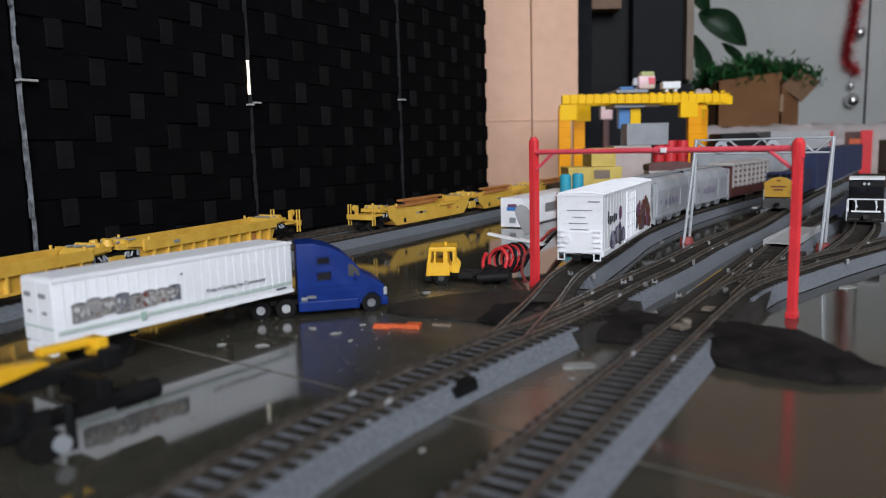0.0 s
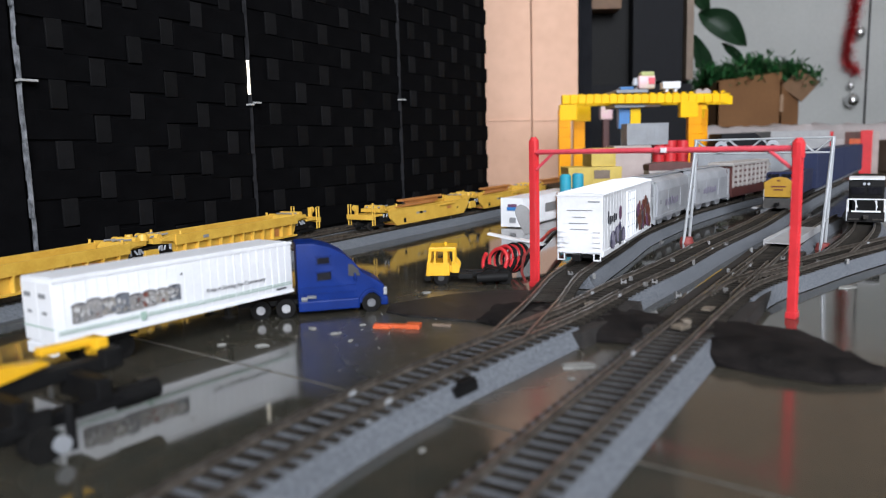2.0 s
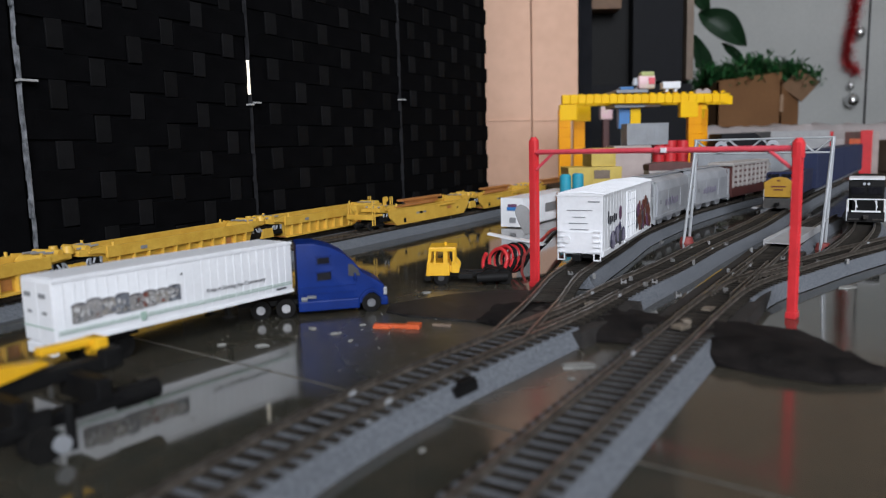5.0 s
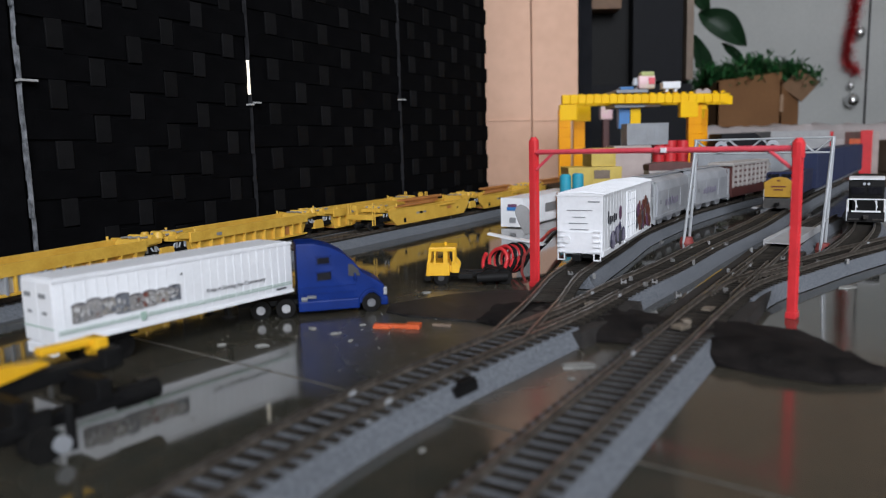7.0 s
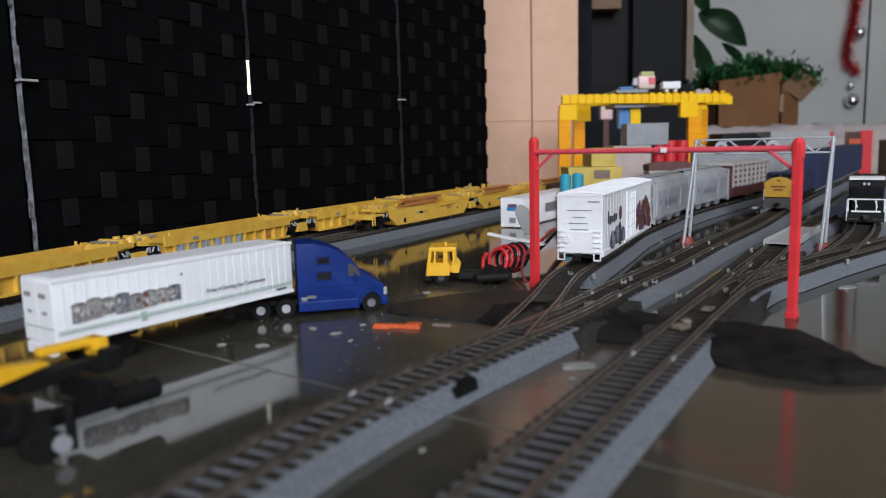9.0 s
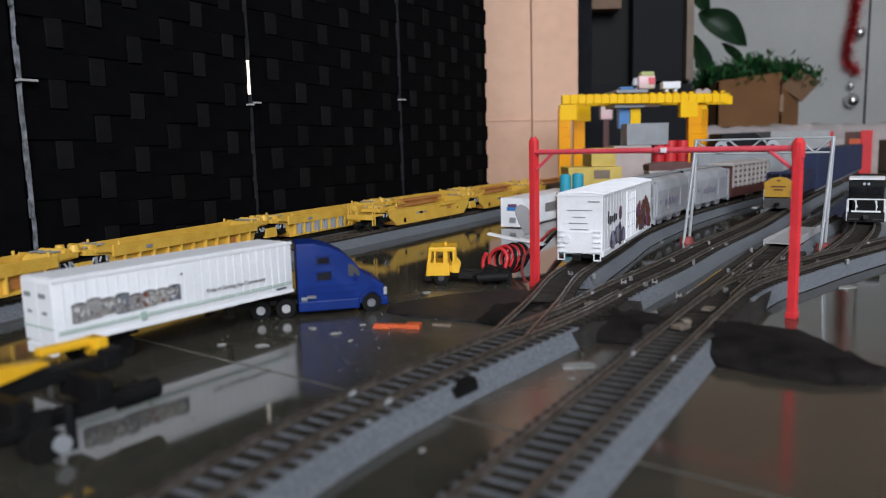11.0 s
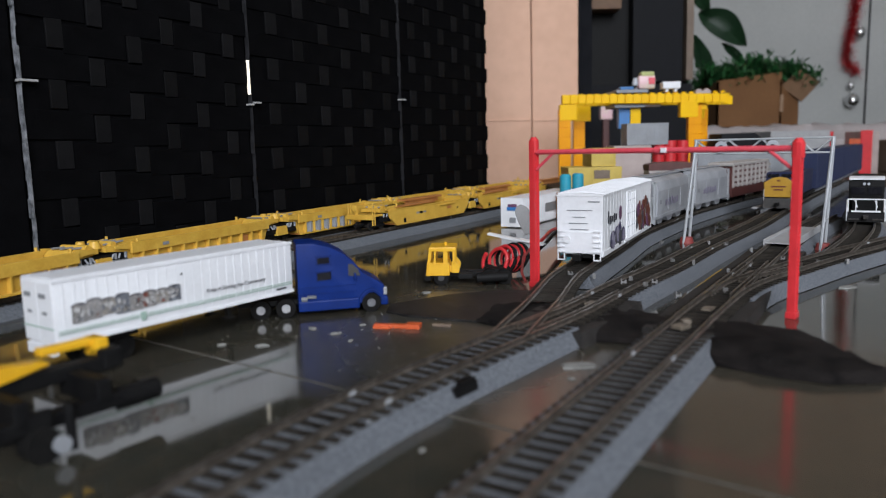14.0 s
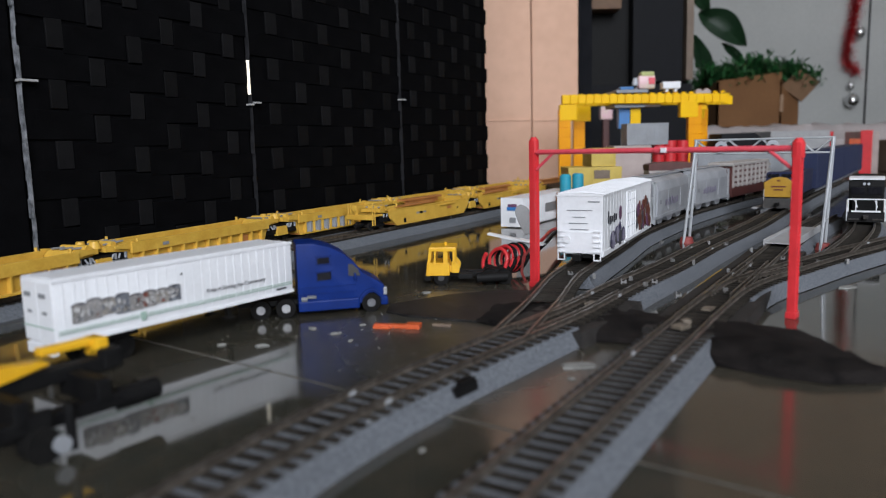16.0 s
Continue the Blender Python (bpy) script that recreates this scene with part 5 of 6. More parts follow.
LOCO1 = (0.2290, 0.5060, 57)
LOCO2 = (0.2390, 0.4180, 61)
locomotive_yellow()
locomotive_black()
ALINE = smooth_line(T1)
for i in range(4):
    a, _ = along(ALINE, 0.750 + i * 0.104)
    b, d = along(ALINE, 0.850 + i * 0.104)
    v = b - a
    t = thing("container_flatcar", pose(a.x, a.y, 0, 0, 0, math.degrees(math.atan2(v.y, v.x))), "navy blue container on a low flat car", "flat car", "blue container cars")
    c = part("container", B().box(0.003, 0.097, -0.0095, 0.0095, 0.0120, 0.0275, bev=0.0004).box(0.003, 0.097, -0.0095, 0.0095, 0.0278, 0.0432, bev=0.0004), NAVY, t, "navy blue ribbed container stack")
    for k in range(24):
        x = 0.005 + k * 0.0039
        part("rib", B().box(x - 0.0006, x + 0.0006, -0.0099, -0.0094, 0.0130, 0.0425), NAVY, c)
    part("deck", B().box(0.0, 0.100, -0.0085, 0.0085, 0.0100, 0.0122), GREYP, t)
    for x in (0.015, 0.085):
        bogie(t, x)

# ---- containers and toys round the crane ----


def studs(b, x0, x1, y, z, pitch=0.008, r=0.0024):
    n = int((x1 - x0) / pitch + 0.5)
    for i in range(n):
        x = x0 + pitch * (i + 0.5)
        b.bar((x, y, z), (x, y, z + 0.0017), r, 12)
    return b


def brick_crane():
    t = thing("toy_gantry_crane", pose(0.1259, 0.80, 0, 0, 0, 0), "yellow toy brick gantry crane over the container yard", "toy crane")
    top = 0.1045
    for y, dx in ((0.0, 0.0), (0.050, 0.0245)):
        b = B()
        for i in range(21):
            x = 0.0035 + dx + 0.0083 * i
            b.box(x + 0.0001, x + 0.0082, y - 0.0040, y + 0.0040, top - 0.0096 - 0.00012 * i, top - 0.00012 * i, bev=0.0006)
        part("beam", studs(b, 0.0035 + dx, 0.1775 + dx, y, top - 0.0015, 0.0083), LEGOY, t, "yellow studded brick beam")
        for k, (x0, x1) in enumerate(((0.0, 0.0125), (0.1370, 0.1505))):
            x0, x1 = x0 + dx, x1 + dx
            leg = part("leg", B().box(x0 + 0.0008, x1 - 0.0008, y - 0.0034, y + 0.0034, 0.003, 0.090), LEGOO, t, "orange yellow stacked brick leg")
            for j in range(9):
                z = 0.003 + j * 0.0096
                part("brick", B().box(x0, x1, y - 0.0040, y + 0.0040, z + 0.0001, z + 0.0095, bev=0.0003), LEGOO, leg)
            cap = B().box(x0 + 0.001 if k == 0 else x0 - 0.009, x1 + 0.0065 if k == 0 else x1 - 0.004, y - 0.0046, y + 0.0046, top - 0.0265, top - 0.0100, bev=0.0004)
            part("bracket", cap, LEGOY, t)
    part("cross_beam", B().box(0.012, 0.021, 0.004, 0.046, top - 0.0185, top - 0.0095, bev=0.0004), LEGOY, t)
    part("cross_beam", B().box(0.150, 0.159, 0.004, 0.046, top - 0.0185, top - 0.0095, bev=0.0004), LEGOY, t)
    part("trolley", studs(B().box(0.060, 0.0935, -0.006, 0.056, top + 0.0002, top + 0.0036, bev=0.0004), 0.062, 0.094, 0.0, top + 0.0036), GREYP, t, "light grey toy trolley plate")
    part("hanger_plate", B().box(0.060, 0.0935, 0.002, 0.048, top - 0.0145, top - 0.0108, bev=0.0004), GREYP, t, "light grey plate under the beam")
    part("plate", B().box(0.092, 0.109, 0.002, 0.030, top - 0.0145, top - 0.0115, bev=0.0004), BROWNED, t)
    part("hoist", B().box(0.079, 0.090, 0.010, 0.022, top - 0.036, top - 0.0145, bev=0.0004), LEGOY, t, "yellow hoist block")
    part("hoist", B().box(0.067, 0.079, 0.012, 0.022, top - 0.036, top - 0.0145, bev=0.0004), BLUEL, t, "blue hoist block")
    part("roof_plate", studs(B().box(0.144, 0.160, -0.0035, 0.0035, top - 0.0020, top + 0.0012, bev=0.0003), 0.144, 0.160, 0.0, top + 0.0012), PINKW, t)
    for x in (0.0, 0.137):
        part("foot", B().box(x - 0.002, x + 0.040, -0.006, 0.056, 0.0, 0.0075, bev=0.0005), GREYP, t)
    return t


brick_crane()
top = 0.1081
solid("toy_block", B().box(-0.007, 0.007, -0.006, 0.006, 0, 0.003, bev=0.0008), BLUEL, "dark blue toy block on the crane trolley", "toy", m=pose(0.197, 0.80, top))
plush = thing("plush_toy", pose(0.2175, 0.80, top), "small pink round toy with a pale green cap", "toy")
part("body", B().box(-0.0085, 0.0100, -0.006, 0.006, 0.0, 0.0150, bev=0.0040), PINKT, plush, "pink rounded body", smooth=True)
part("cap", B().box(-0.0060, 0.0085, -0.0062, 0.0062, 0.0130, 0.0182, bev=0.0022), CAPG, plush, "pale green cap", smooth=True)
part("ear", B().bar((-0.0105, 0, 0.0045), (-0.0105, 0, 0.0120), 0.0036, 12, 0.0022), LAMPG, plush, "pale blue side piece", smooth=True)
part("face", B().box(0.0020, 0.0085, -0.0068, -0.0058, 0.0050, 0.0118, bev=0.0004), ROSE, plush, "rosy patch")
solid("toy_block", B().box(-0.0095, 0.0095, -0.006, 0.006, 0.003, 0.0105, bev=0.0012).box(-0.006, -0.003, -0.004, 0.004, 0, 0.003).box(0.003, 0.006, -0.004, 0.004, 0, 0.003), WHITEP, "small white toy block on the crane beam", "toy", m=pose(0.2440, 0.80, 0.1050))

container("container", 0, 0.0195, 0, 0.040, 0, 0.0165, pose(0.1060, 0.62, 0.0180, 0, 0, 0), OCHRE, "pale ochre toy container at the foot of the stack", "stacked containers")
container("container", 0, 0.0235, 0, 0.040, 0, 0.0165, pose(0.1262, 0.62, 0.0180, 0, 0, 0), OCHRE, "pale ochre toy container at the foot of the stack", "stacked containers")
container("container", 0, 0.0195, 0, 0.040, 0, 0.0150, pose(0.1262, 0.625, 0.0348, 0, 0, 0), OCHRE, "pale ochre toy container on top of the stack", "stacked containers")
container("container", 0, 0.0320, 0, 0.030, 0, 0.0330, pose(0.1530, 0.66, 0.0180, 0, 0, 0), PINKW, "pinkish white toy container beside the stack", "stacked containers")
container("container", 0, 0.0360, 0, 0.022, 0, 0.0190, pose(0.1655, 0.665, 0.0513, 0, 0, 0), GREYP, "grey toy container resting on the white one", "stacked containers")
part("emblem", B().box(0.021, 0.034, -0.0007, 0.0, 0.007, 0.014), BROWNED, bpy.data.objects["container.004"], "small tan emblem")
solid("storage_tray", B().box(0.094, 0.245, 0.60, 0.72, 0.0, 0.0178, bev=0.001), DARKCAB, "low dark tray under the toy containers", "tray")
for i in range(3):
    b = B().bar((0, 0, 0), (0, 0, 0.0365), 0.0054, 16).bar((0, 0, 0.012), (0, 0, 0.0135), 0.0057, 16).bar((0, 0, 0.024), (0, 0, 0.0255), 0.0057, 16)
    solid("red_drum", b, REDP, "red plastic drum standing behind the containers", "drum", m=pose(0.2032 + i * 0.0113, 0.70, 0.0180), smooth=True, group="red drums")
solid("toy_block", B().box(0, 0.012, 0, 0.01, 0, 0.010, bev=0.0008), WHITEP, "small white block beside the crane leg", "toy", m=pose(0.2320, 0.69, 0.0180))
for x in (0.0, 0.0092):
    solid("toy_barrel", B().bar((x, 0, 0), (x, 0, 0.0115), 0.0042, 14).bar((x, 0, 0.0115), (x, 0, 0.013), 0.0042, 14, 0.0030), TEAL, "small teal plastic barrel", "barrel", m=pose(0.0915, 0.55, 0.0200 if x else 0.0195), smooth=True, group="teal barrels")
solid("storage_tray", B().box(0.084, 0.112, 0.535, 0.565, 0.0, 0.0195, bev=0.001), RUSTY, "low rusty brown wagon deck under the barrels", "tray")

gon = thing("gondola_car", pose(0.1680, 0.603, 0.0180), "dark maroon toy gondola standing behind the hopper cars", "freight car")
part("body", B().box(0.0, 0.0380, 0.0, 0.017, 0.0, 0.0130, bev=0.0004), CREAM, gon, "cream lower side")
part("top", B().prism([(-0.0004, 0.0130), (0.0384, 0.0130), (0.0384, 0.0180), (0.0300, 0.0196), (0.0080, 0.0196), (-0.0004, 0.0180)], -0.0004, 0.0174, bev=0.0003), MAROONP, gon, "dark maroon top")
for k in range(8):
    part("rib", B().box(0.002 + 0.0047 * k, 0.0032 + 0.0047 * k, -0.0010, 0.0, 0.0005, 0.0128), CREAM, gon)
for x, y, a in ((0.2385, 0.5465, 50), (0.2515, 0.5475, 55)):
    solid("ramp_strip", B().box(-0.012, 0.012, -0.0018, 0.0018, 0.0066, 0.0078, bev=0.0002), SLAB, "narrow white strip lying along a rail", "plastic piece", m=pose(x - 0.014, y - 0.022, 0, 0, 0, a), group="white strips")

# white container on the floor by the cables
wc = container("container", 0, 0.100, 0, 0.0155, 0.0006, 0.0200, frame2(0.0535, 0.4915, 61), WHITEP, "white container standing on the floor by the cables")
part("emblem", B().box(-0.0006, -0.0003, 0.0042, 0.0106, 0.0128, 0.0160), REDINK, wc, "red emblem")
part("emblem", B().box(-0.0008, -0.0006, 0.0042, 0.0112, 0.0118, 0.0140), BLUEL, wc, "blue emblem")
part("print_bar", B().box(-0.0005, -0.0003, 0.0050, 0.0095, 0.0035, 0.0070), GREYP, wc)
part("print_bar", B().box(0.040, 0.062, -0.0006, -0.0003, 0.0075, 0.0135), GREYINK, wc)

# grey plastic offcut and white strip
solid("plastic_piece", B().prism([(-0.005, 0.0), (0.006, 0.0), (0.0078, 0.008), (0.0078, 0.014), (0.0062, 0.021), (0.003, 0.0245), (-0.001, 0.0245), (-0.0042, 0.021), (-0.0055, 0.012)], -0.001, 0.001, bev=0.0003), FROST, "frosted grey plastic piece leaning on a container", "plastic piece", m=pose(0.0485, 0.4050, 0.0075, -14, -28, -10) @ Matrix.Scale(0.68, 4))
solid("plastic_strip", B().box(-0.011, 0.012, -0.0018, 0.0018, 0.0, 0.0010, bev=0.0002).box(0.004, 0.016, -0.0040, 0.0008, 0.0008, 0.0016, bev=0.0002), WHITEP, "white plastic strip lying on a cable coil", "plastic piece", m=pose(0.0305, 0.3300, 0.0138, 0, 10, -24))


# ---- cables ----
def cables():
    for mt, lab, ph in ((REDP, "red insulated cable bundled in loops on the floor", 0.0), (BLACKP, "black insulated cable bundled in loops on the floor", 0.5)):
        pts = []
        for i in range(170):
            a = 2 * math.pi * (i / 40 + ph * 0.13) + 2.4
            f = i / 169
            wob = 1 + 0.22 * noise.noise((i * 0.043, ph * 7, 2.0))
            c = Vector((0.0205 + 0.0125 * f + 0.0012 * ph, 0.3090 + 0.009 * f, 0.0068 + 0.0012 * f))
            pts.append(c + Vector((0.0040 * math.cos(a) + 0.0012 * math.sin(a), -0.0040 * math.cos(a), 0.0055 * math.sin(a))) * wob)
        e = pts[-1]
        for k in range(1, 25):
            f = k / 24
            pts.append(e.lerp(Vector((0.086 + 0.004 * ph, 0.455, 0.0016)), f) + Vector((0.003 * math.sin(7 * f) + 0.003 * ph * f, 0, 0.007 * math.sin(math.pi * f))))
        solid("cable", B().tube(pts, 0.00085, 7), mt, lab, "cable", smooth=True, group="power cables")
    solid("connector_plug", B().bar((0.0130, 0.2935, 0.0034), (0.0255, 0.2945, 0.0036), 0.0019, 12), BLACKP, "black connector plug at the end of the cables", "connector", smooth=True)
    solid("cable", B().tube([(0.0330, 0.2960, 0.0009), (0.0320, 0.3010, 0.0040), (0.0335, 0.3080, 0.0090), (0.0380, 0.3160, 0.0120)], 0.0006, 6), REDF, "thin reddish wire end curling up from the floor", "cable", smooth=True)


cables()

# ---- small litter on the floor ----
solid("toy_bar", B().box(-0.0075, 0.0075, -0.0012, 0.0012, 0.0, 0.0012, bev=0.0003).box(-0.0075, -0.002, -0.0020, 0.0018, 0.0, 0.0008, bev=0.0002).box(0.003, 0.0075, -0.0016, 0.0022, 0.0, 0.0015, bev=0.0002), ORANGEP, "small orange plastic sprue piece on the floor", "plastic piece", m=pose(-0.0150, 0.2285, 0, 0, 0, -12))
solid("toy_bar", B().box(-0.003, 0.003, -0.0008, 0.0008, 0.0, 0.0008, bev=0.0002), BROWNED, "small tan offcut on the floor", "plastic piece", m=pose(-0.0010, 0.2290, 0, 0, 0, -20))
rnd = random.Random(9)
for x, y, r in ((0.0335, 0.1830, 0.0055), (-0.0535, 0.2110, 0.0022), (-0.0660, 0.2130, 0.0014), (-0.0335, 0.2230, 0.0016), (0.0235, 0.2790, 0.0016), (-0.0420, 0.2300, 0.0018), (0.1500, 0.2720, 0.0045), (-0.0050, 0.1330, 0.0008), (0.0300, 0.1730, 0.0009), (-0.0265, 0.2330, 0.0012), (-0.0070, 0.2830, 0.0022), (0.0080, 0.2780, 0.0016), (0.0150, 0.2550, 0.0011), (-0.0280, 0.2140, 0.0008), (0.0240, 0.2620, 0.0013)):
    b = B()
    vs = [b.bm.verts.new((r * rnd.uniform(0.6, 1.1) * math.cos(a), 0.6 * r * rnd.uniform(0.6, 1.1) * math.sin(a), 0.0004)) for a in [k * math.pi / 5 for k in range(10)]]
    lo = [b.bm.verts.new((v.co.x * 1.05, v.co.y * 1.05, 0.0)) for v in vs]
    b.bm.faces.new(vs)
    b.bm.faces.new(lo[::-1])
    for k in range(10):
        b.bm.faces.new((lo[k], lo[(k + 1) % 10], vs[(k + 1) % 10], vs[k]))
    solid("paper_scrap", b, SCRAP, "small pale scrap lying on the dark floor", "scrap", m=pose(x, y, 0, 0, 0, rnd.uniform(-30, 30)), group="floor scraps")
for x, y, r in ((0.1835, 0.487, 0.0030), (0.196, 0.470, 0.0022), (0.171, 0.451, 0.0026), (0.2080, 0.520, 0.0030)):
    b = B()
    for k in range(5):
        b.box(-r * rnd.uniform(0.3, 1), r * rnd.uniform(0.3, 1), -0.0005, 0.0005, 0.0, 0.0009, pose(rnd.uniform(-r, r), rnd.uniform(-r, r), 0.0, 0, 0, rnd.uniform(0, 180)))
    solid("debris", b, MOSS, "dark greenish debris scraps between the tracks", "scrap", m=pose(x, y, 0.0001), group="floor debris")
part_dust = B()
for i in range(620):
    x, y = rnd.gauss(-0.012, 0.035), rnd.gauss(0.245, 0.045)
    r = 0.00004 + 0.00017 * rnd.random() ** 3
    part_dust.box(x - r, x + r, y - r, y + r, 0.0001, 0.0001 + r)
solid("dust", part_dust, SCRAP, "fine pale dust specks on the floor", "dust", "stuff")
solid("level_crossing", B().box(-0.036, 0.036, -0.0062, 0.0062, 0.0066, 0.0072, bev=0.0002).box(-0.036, 0.036, -0.0068, -0.0058, 0.0050, 0.0086, bev=0.0002).box(-0.036, 0.036, 0.0058, 0.0068, 0.0050, 0.0086, bev=0.0002), SLAB, "pale grey crossing deck with raised edges along a track", "crossing deck", m=pose(0.1770, 0.3720, 0, 0, 0, 54.5))

# ---- the far end of the room ----
def far_room():
    c = thing("cabinet", pose(0.2453, 1.30, 0), "tall dark charcoal cabinet with tan edge", "cabinet")
    part("body", B().box(0.0, 0.19, 0.03, 0.42, 0.0, 1.6, bev=0.002), BLACKP, c, "black cabinet body")
    part("panel", B().box(0.0865, 0.172, 0.0, 0.03, 0.152, 1.6, bev=0.002), DARKCAB, c, "dark grey cabinet door")
    part("panel", B().box(0.0, 0.185, -0.01, 0.03, 0.0, 0.148, bev=0.002), DARKCAB, c, "dark grey lower door")
    part("edge", B().box(0.178, 0.190, 0.0, 0.03, 0.155, 1.6, bev=0.001), BROWNED, c, "dull tan edge strip")
    part("shelf_board", B().box(0.012, 0.062, -0.02, 0.03, 0.272, 0.300, bev=0.001), BROWNW, c, "brown wooden block")
    solid("curtain", B().prism([(0, 0), (0.012, 0.01), (0.024, -0.004), (0.036, 0.012), (0.05, 0.0), (0.05, 0.02), (0, 0.02)], 0.0, 1.6, Matrix(((1, 0, 0, 0.1960), (0, 0, 1, 1.22), (0, 1, 0, 0.0), (0, 0, 0, 1)))), CURT, "dark grey curtain hanging at the partition", "curtain", smooth=True)
    st = thing("small_stand", pose(0.2650, 1.205, 0), "dark brown post stand with a pink box on top", "stand")
    part("post", B().box(-0.005, 0.005, -0.005, 0.005, 0.0, 0.0885, bev=0.001).box(-0.012, 0.012, -0.012, 0.012, 0.0, 0.006, bev=0.001), MAROONP, st)
    part("box", B().box(-0.0095, 0.0095, -0.008, 0.008, 0.0885, 0.1090, bev=0.002), PINKT, st, "small pink box")
    # bench with cloth and the cardboard box
    solid("bench", B().box(0.44, 0.76, 1.34, 1.75, 0.0, 0.070, bev=0.003), GREYP, "low grey bench under a pale cloth", "bench")
    b = B()
    n, m = 40, 10
    g = [[b.bm.verts.new((0.425 + 0.40 * i / n, 1.20 + 0.14 * j / m, (0.071 if 0 < i < n and j > 0 else 0.0) * (0.55 + 0.45 * min(1, j / 4)) + (0.009 * noise.noise((i * 0.35, j * 0.5, 3)) if 0 < i < n and j > 0 else 0.0))) for j in range(m + 1)] for i in range(n + 1)]
    for i in range(n):
        for j in range(m):
            b.bm.faces.new((g[i][j], g[i + 1][j], g[i + 1][j + 1], g[i][j + 1]))
    solid("cloth", b, CLOTH, "crumpled whitish cloth lying over the bench front", "cloth", smooth=True)
    box = thing("cardboard_box", pose(0.5245, 1.43, 0.0705, 0, 0, 0), "open brown cardboard box full of artificial greenery", "cardboard box")
    part("front", B().prism([(0, 0), (0.123, 0), (0.1215, 0.104), (0.0, 0.090)], 0.0, 0.004), CARD, box)
    part("side", B().box(0.1192, 0.1235, 0.0, 0.13, 0.0, 0.09), CARD, box)
    part("side", B().box(0.0, 0.004, 0.0, 0.13, 0.0, 0.088), CARD, box)
    part("back", B().box(0.0, 0.123, 0.126, 0.13, 0.0, 0.10), CARD, box)
    part("bottom", B().box(0.0, 0.123, 0.0, 0.13, 0.0, 0.004), CARD, box)
    part("flap", B().prism([(0.0, 0.0), (0.045, -0.030), (0.082, 0.006), (0.040, 0.030)], 0, 0.003, pose(0.121, 0.004, 0.078, 0, 0, 8)), CARDIN, box, "open cardboard flap")
    part("side_panel", B().prism([(0, 0), (0.046, 0), (0.046, 0.055), (0.0, 0.078)], 0.002, 0.005, pose(0.1235, 0.0, 0.0, 0, 0, 24)), CARD, box)
    part("tape", B().box(0.1195, 0.1255, -0.0012, 0.0, 0.030, 0.062), TAPE, box, "glossy clear tape")
    rnd = random.Random(5)
    b = B()
    for i in range(4200):
        cx = rnd.choice([(0.005, 0.105), (0.035, 0.108), (0.085, 0.125), (0.11, 0.112), (0.145, 0.112), (0.168, 0.105), (0.182, 0.090), (0.06, 0.105)])
        p = Vector((cx[0] + rnd.gauss(0, 0.014), 0.06 + rnd.gauss(0, 0.03), cx[1] - 0.004 + rnd.gauss(0, 0.0105)))
        if p.z < 0.07:
            continue
        r = Matrix.Rotation(rnd.uniform(0, 6.3), 4, "Z") @ Matrix.Rotation(rnd.uniform(-1.2, 1.2), 4, "X")
        k = rnd.uniform(0.008, 0.0155)
        vs = [b.bm.verts.new(p + r @ Vector(q) * k) for q in ((-0.25, 0, 0), (0, -0.6, 0.1), (0.25, 0, 0), (0, 0.8, 0.12))]
        b.bm.faces.new(vs)
    solid("greenery", b, LEAFB, "bunch of green artificial foliage in the box", "foliage", "stuff", m=pose(0.5245, 1.43, 0.0705))
    # large leaved plant
    pl = thing("potted_plant", pose(0.50, 1.72, 0.0), "tall houseplant with large dark leaves", "plant")
    part("pot", B().bar((0.0, 0, 0), (0.0, 0, 0.12), 0.05, 24, 0.062), BROWNW, pl, smooth=True)
    part("stem", B().tube([(0, 0, 0.1), (0.01, -0.02, 0.2), (0.03, -0.04, 0.29), (0.05, -0.055, 0.34)], 0.006, 8), LEAFD, pl, smooth=True)

    def leaf(base, tip, width, droop):
        a, c = Vector(base), Vector(tip)
        b = B()
        d = c - a
        side = d.cross(Vector((0, 1, 0.25))).normalized()
        rows = []
        for i in range(11):
            f = i / 10
            w = width * (math.sin(math.pi * min(1, f * 0.97 + 0.03)) ** 0.75)
            p = a + d * f + Vector((0, 0, droop * math.sin(math.pi * f)))
            rows.append([b.bm.verts.new(p + side * w * o + Vector((0, -0.010 * abs(o) + 0.002 * math.sin(9 * f), 0))) for o in (-1, -0.5, 0, 0.5, 1)])
        for r0, r1 in zip(rows, rows[1:]):
            for k in range(4):
                b.bm.faces.new((r0[k], r0[k + 1], r1[k + 1], r1[k]))
        bmesh.ops.solidify(b.bm, geom=b.bm.faces[:], thickness=0.0008)
        part("leaf", b, LEAFD, pl, smooth=True)

    leaf((0.0640, -0.06, 0.3220), (0.1640, -0.07, 0.2480), 0.029, 0.010)
    leaf((0.1180, -0.05, 0.2580), (0.1720, -0.06, 0.1950), 0.010, 0.006)
    leaf((0.0560, -0.05, 0.2760), (0.0960, -0.06, 0.1700), 0.018, 0.0)
    leaf((0.0480, -0.05, 0.3750), (0.0860, -0.06, 0.3220), 0.016, 0.0)
    leaf((0.0200, 0.0, 0.3300), (-0.0300, -0.03, 0.4700), 0.024, 0.0)
    # tinsel garland and baubles on the wall
    b = B()
    P = smooth_line([(1.112, 0.62), (1.105, 0.45), (1.1054, 0.4043), (1.1009, 0.3467), (1.0888, 0.2888), (1.0910, 0.2448), (1.1190, 0.2145)], 0.0012)
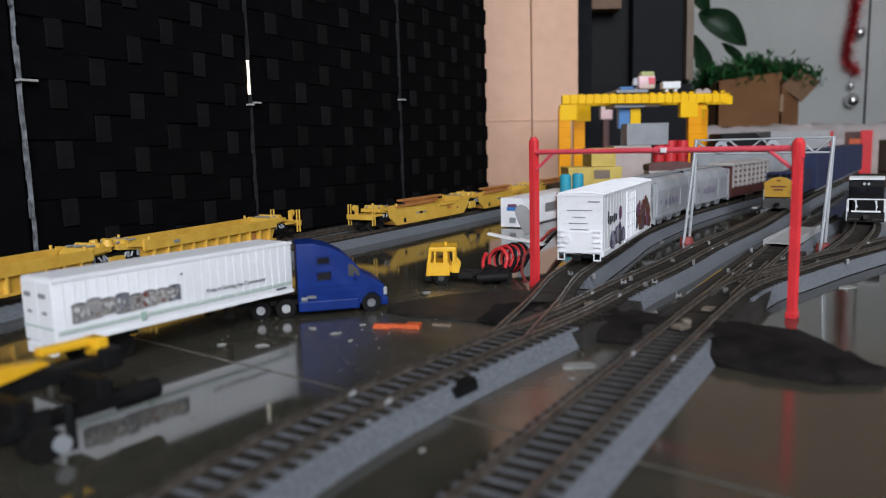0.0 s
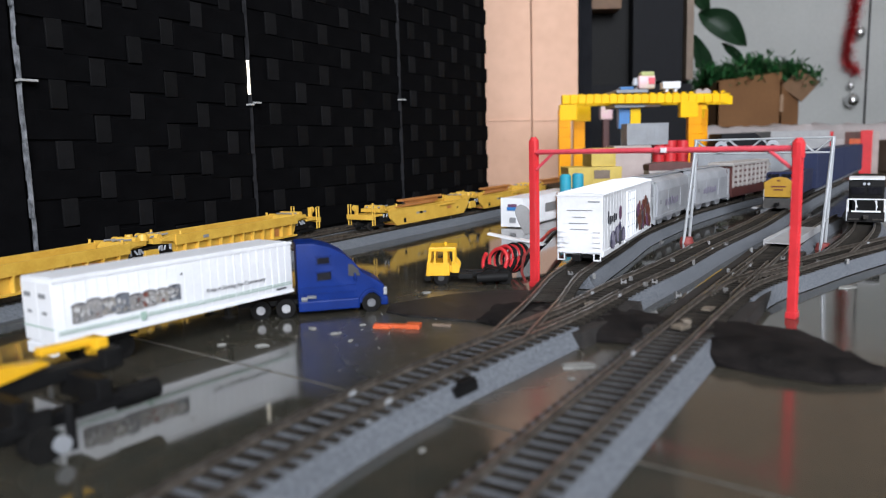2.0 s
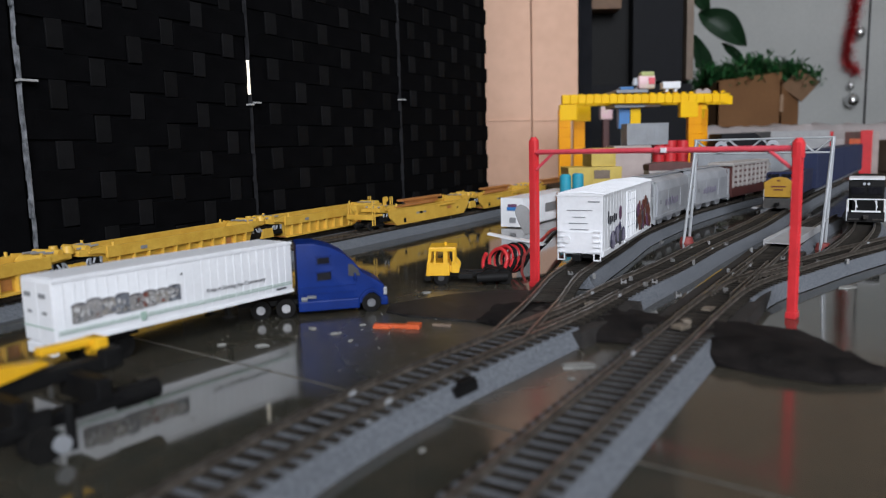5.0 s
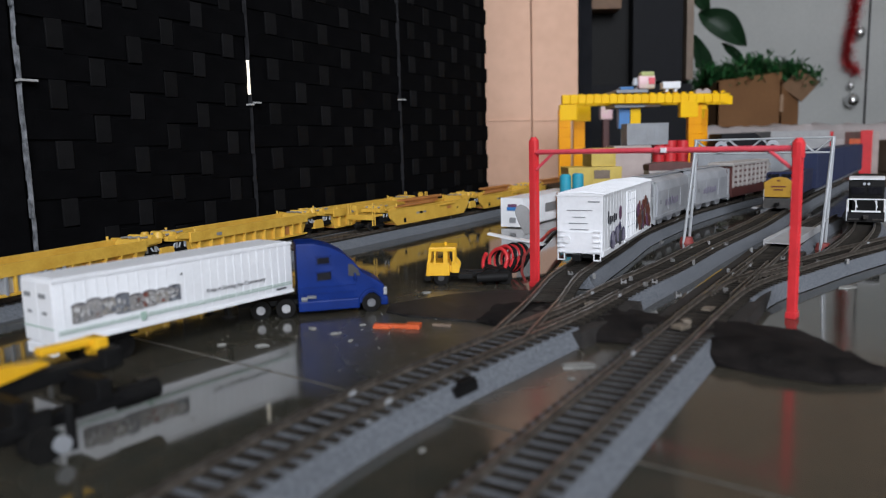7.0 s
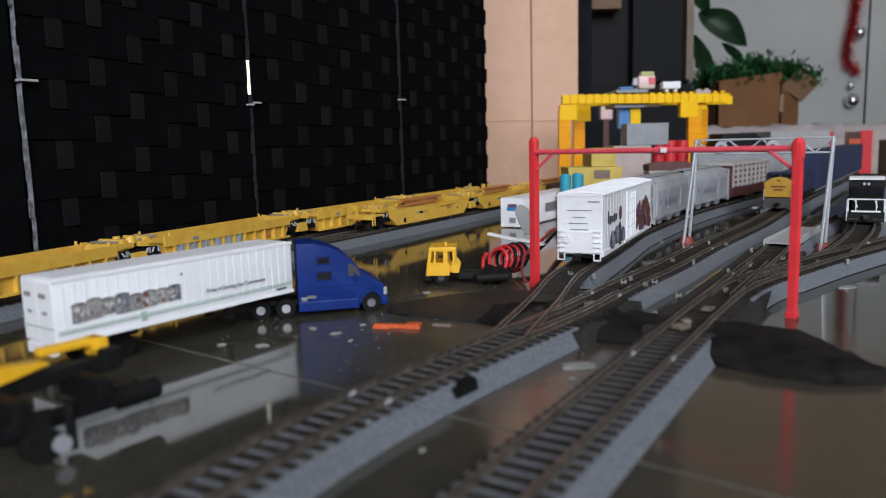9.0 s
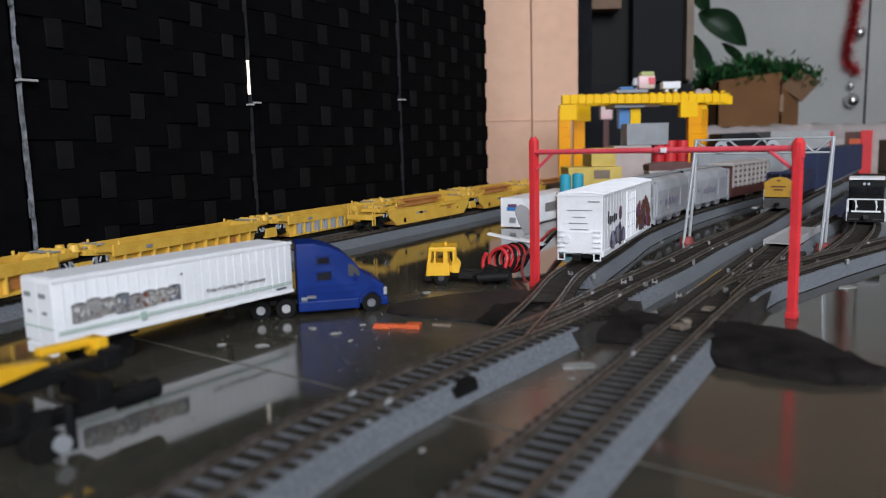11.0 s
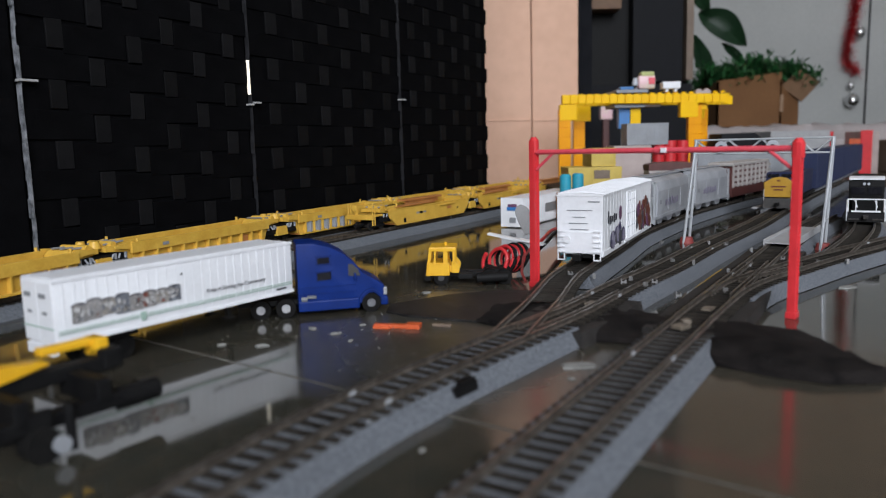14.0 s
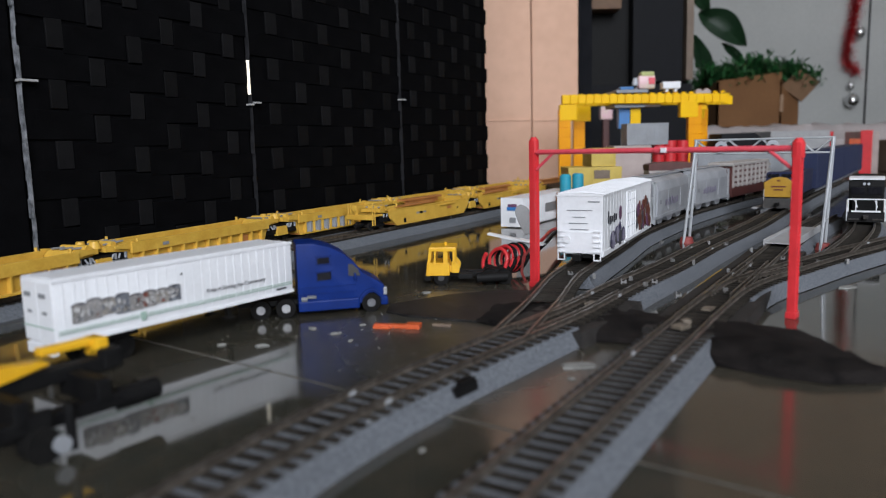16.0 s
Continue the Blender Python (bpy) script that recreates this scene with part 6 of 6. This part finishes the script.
    for i, p in enumerate(P):
        for k in range(5):
            a = rnd.uniform(0, 6.3)
            L_ = rnd.uniform(0.008, 0.031)
            q = Vector((p.x, 2.028, p.y))
            e = q + Vector((L_ * math.cos(a), rnd.uniform(-0.016, 0.010), L_ * math.sin(a)))
            n = Vector((-math.sin(a), 0, math.cos(a))) * 0.0009
            b.bm.faces.new([b.bm.verts.new(v) for v in (q - n, q + n, e)])
    solid("tinsel_garland", b, TINSEL, "dark red tinsel garland hanging on the wall", "garland")
    for x, z, r in ((1.1185, 0.3202, 0.0165), (1.1050, 0.1825, 0.0100), (1.1070, 0.1438, 0.0185)):
        bb = B()
        bmesh.ops.create_uvsphere(bb.bm, u_segments=24, v_segments=14, radius=r)
        bb.bar((0, 0, r * 0.95), (0, 0, r * 1.2), r * 0.22, 10).bar((0, 0, r * 1.2), (0, 0.0, r * 1.7), 0.0009, 6)
        solid("bauble", bb, CHROME, "silver bauble hanging from the garland", "bauble", m=pose(x, 2.047 - r, z), smooth=True, group="silver baubles")
    # red and orange stock by the far right
    og = thing("catenary_gantry", pose(0.596, 1.05, 0, 0, 0, -30), "orange red gantry post beside the blue train", "gantry")
    part("post", B().box(-0.0075, 0.0075, -0.005, 0.005, 0.0, 0.0605, bev=0.0008), REDP, og, "red post")
    part("brace", B().box(-0.021, -0.0076, -0.005, 0.005, 0.010, 0.049, bev=0.0008), ORANGEP, og, "orange panel")
    container("container", 0, 0.034, 0, 0.05, 0, 0.0600, pose(0.562, 1.14, 0.0, 0, 0, 0), REDP, "red toy container behind the gantry post")
    container("container", 0, 0.022, 0, 0.05, 0, 0.0590, pose(0.606, 1.075, 0.0, 0, 0, 0), PINKW, "pale pinkish container beside the red post")
    solid("tray", B().box(0.64, 0.80, 1.06, 1.16, 0.0, 0.046, bev=0.002), BROWNED, "low dull tan box at the edge of the layout", "tray")
    # dark rounded block behind the lattice gantry, put there as a box's shaded opening
    solid("dark_hole_block", B().prism([(0.0, 0.0), (0.054, 0.0), (0.050, 0.012), (0.040, 0.020), (0.004, 0.020)], 0.0, 0.04, bev=0.002), DARKCAB, "dark block standing for a shaded box opening behind the lattice gantry", "toy", m=pose(0.2960, 0.80, 0.0400), smooth=True)
    solid("storage_box", B().box(0.285, 0.362, 0.79, 0.88, 0.0, 0.0400, bev=0.001), GREYP, "grey low storage box behind the trains", "box")
    solid("storage_box", B().box(0.431, 0.509, 0.98, 1.08, 0.0, 0.0620, bev=0.0015), SLAB, "pale flat carton behind the blue train", "box")
    container("container", 0, 0.0430, 0, 0.020, 0.0, 0.0470, pose(0.2285, 0.665, 0.0, 0, 0, 0), GREYP, "grey ribbed toy container behind the hopper cars")


far_room()


# ---- what moves ----
def motions():
    for i, w in enumerate(UNITS):
        rows = []
        for t, s in DIST:
            front = s + D0 - 0.0085 - UNIT * i
            a, _ = along(DLINE, front - UNIT)
            b, _ = along(DLINE, front)
            c, d = (a + b) / 2, b - a
            rows.append((t, pose(c.x, c.y, 0, 0, 0, math.degrees(math.atan2(d.y, d.x)))))
        walk(w, rows)


motions()
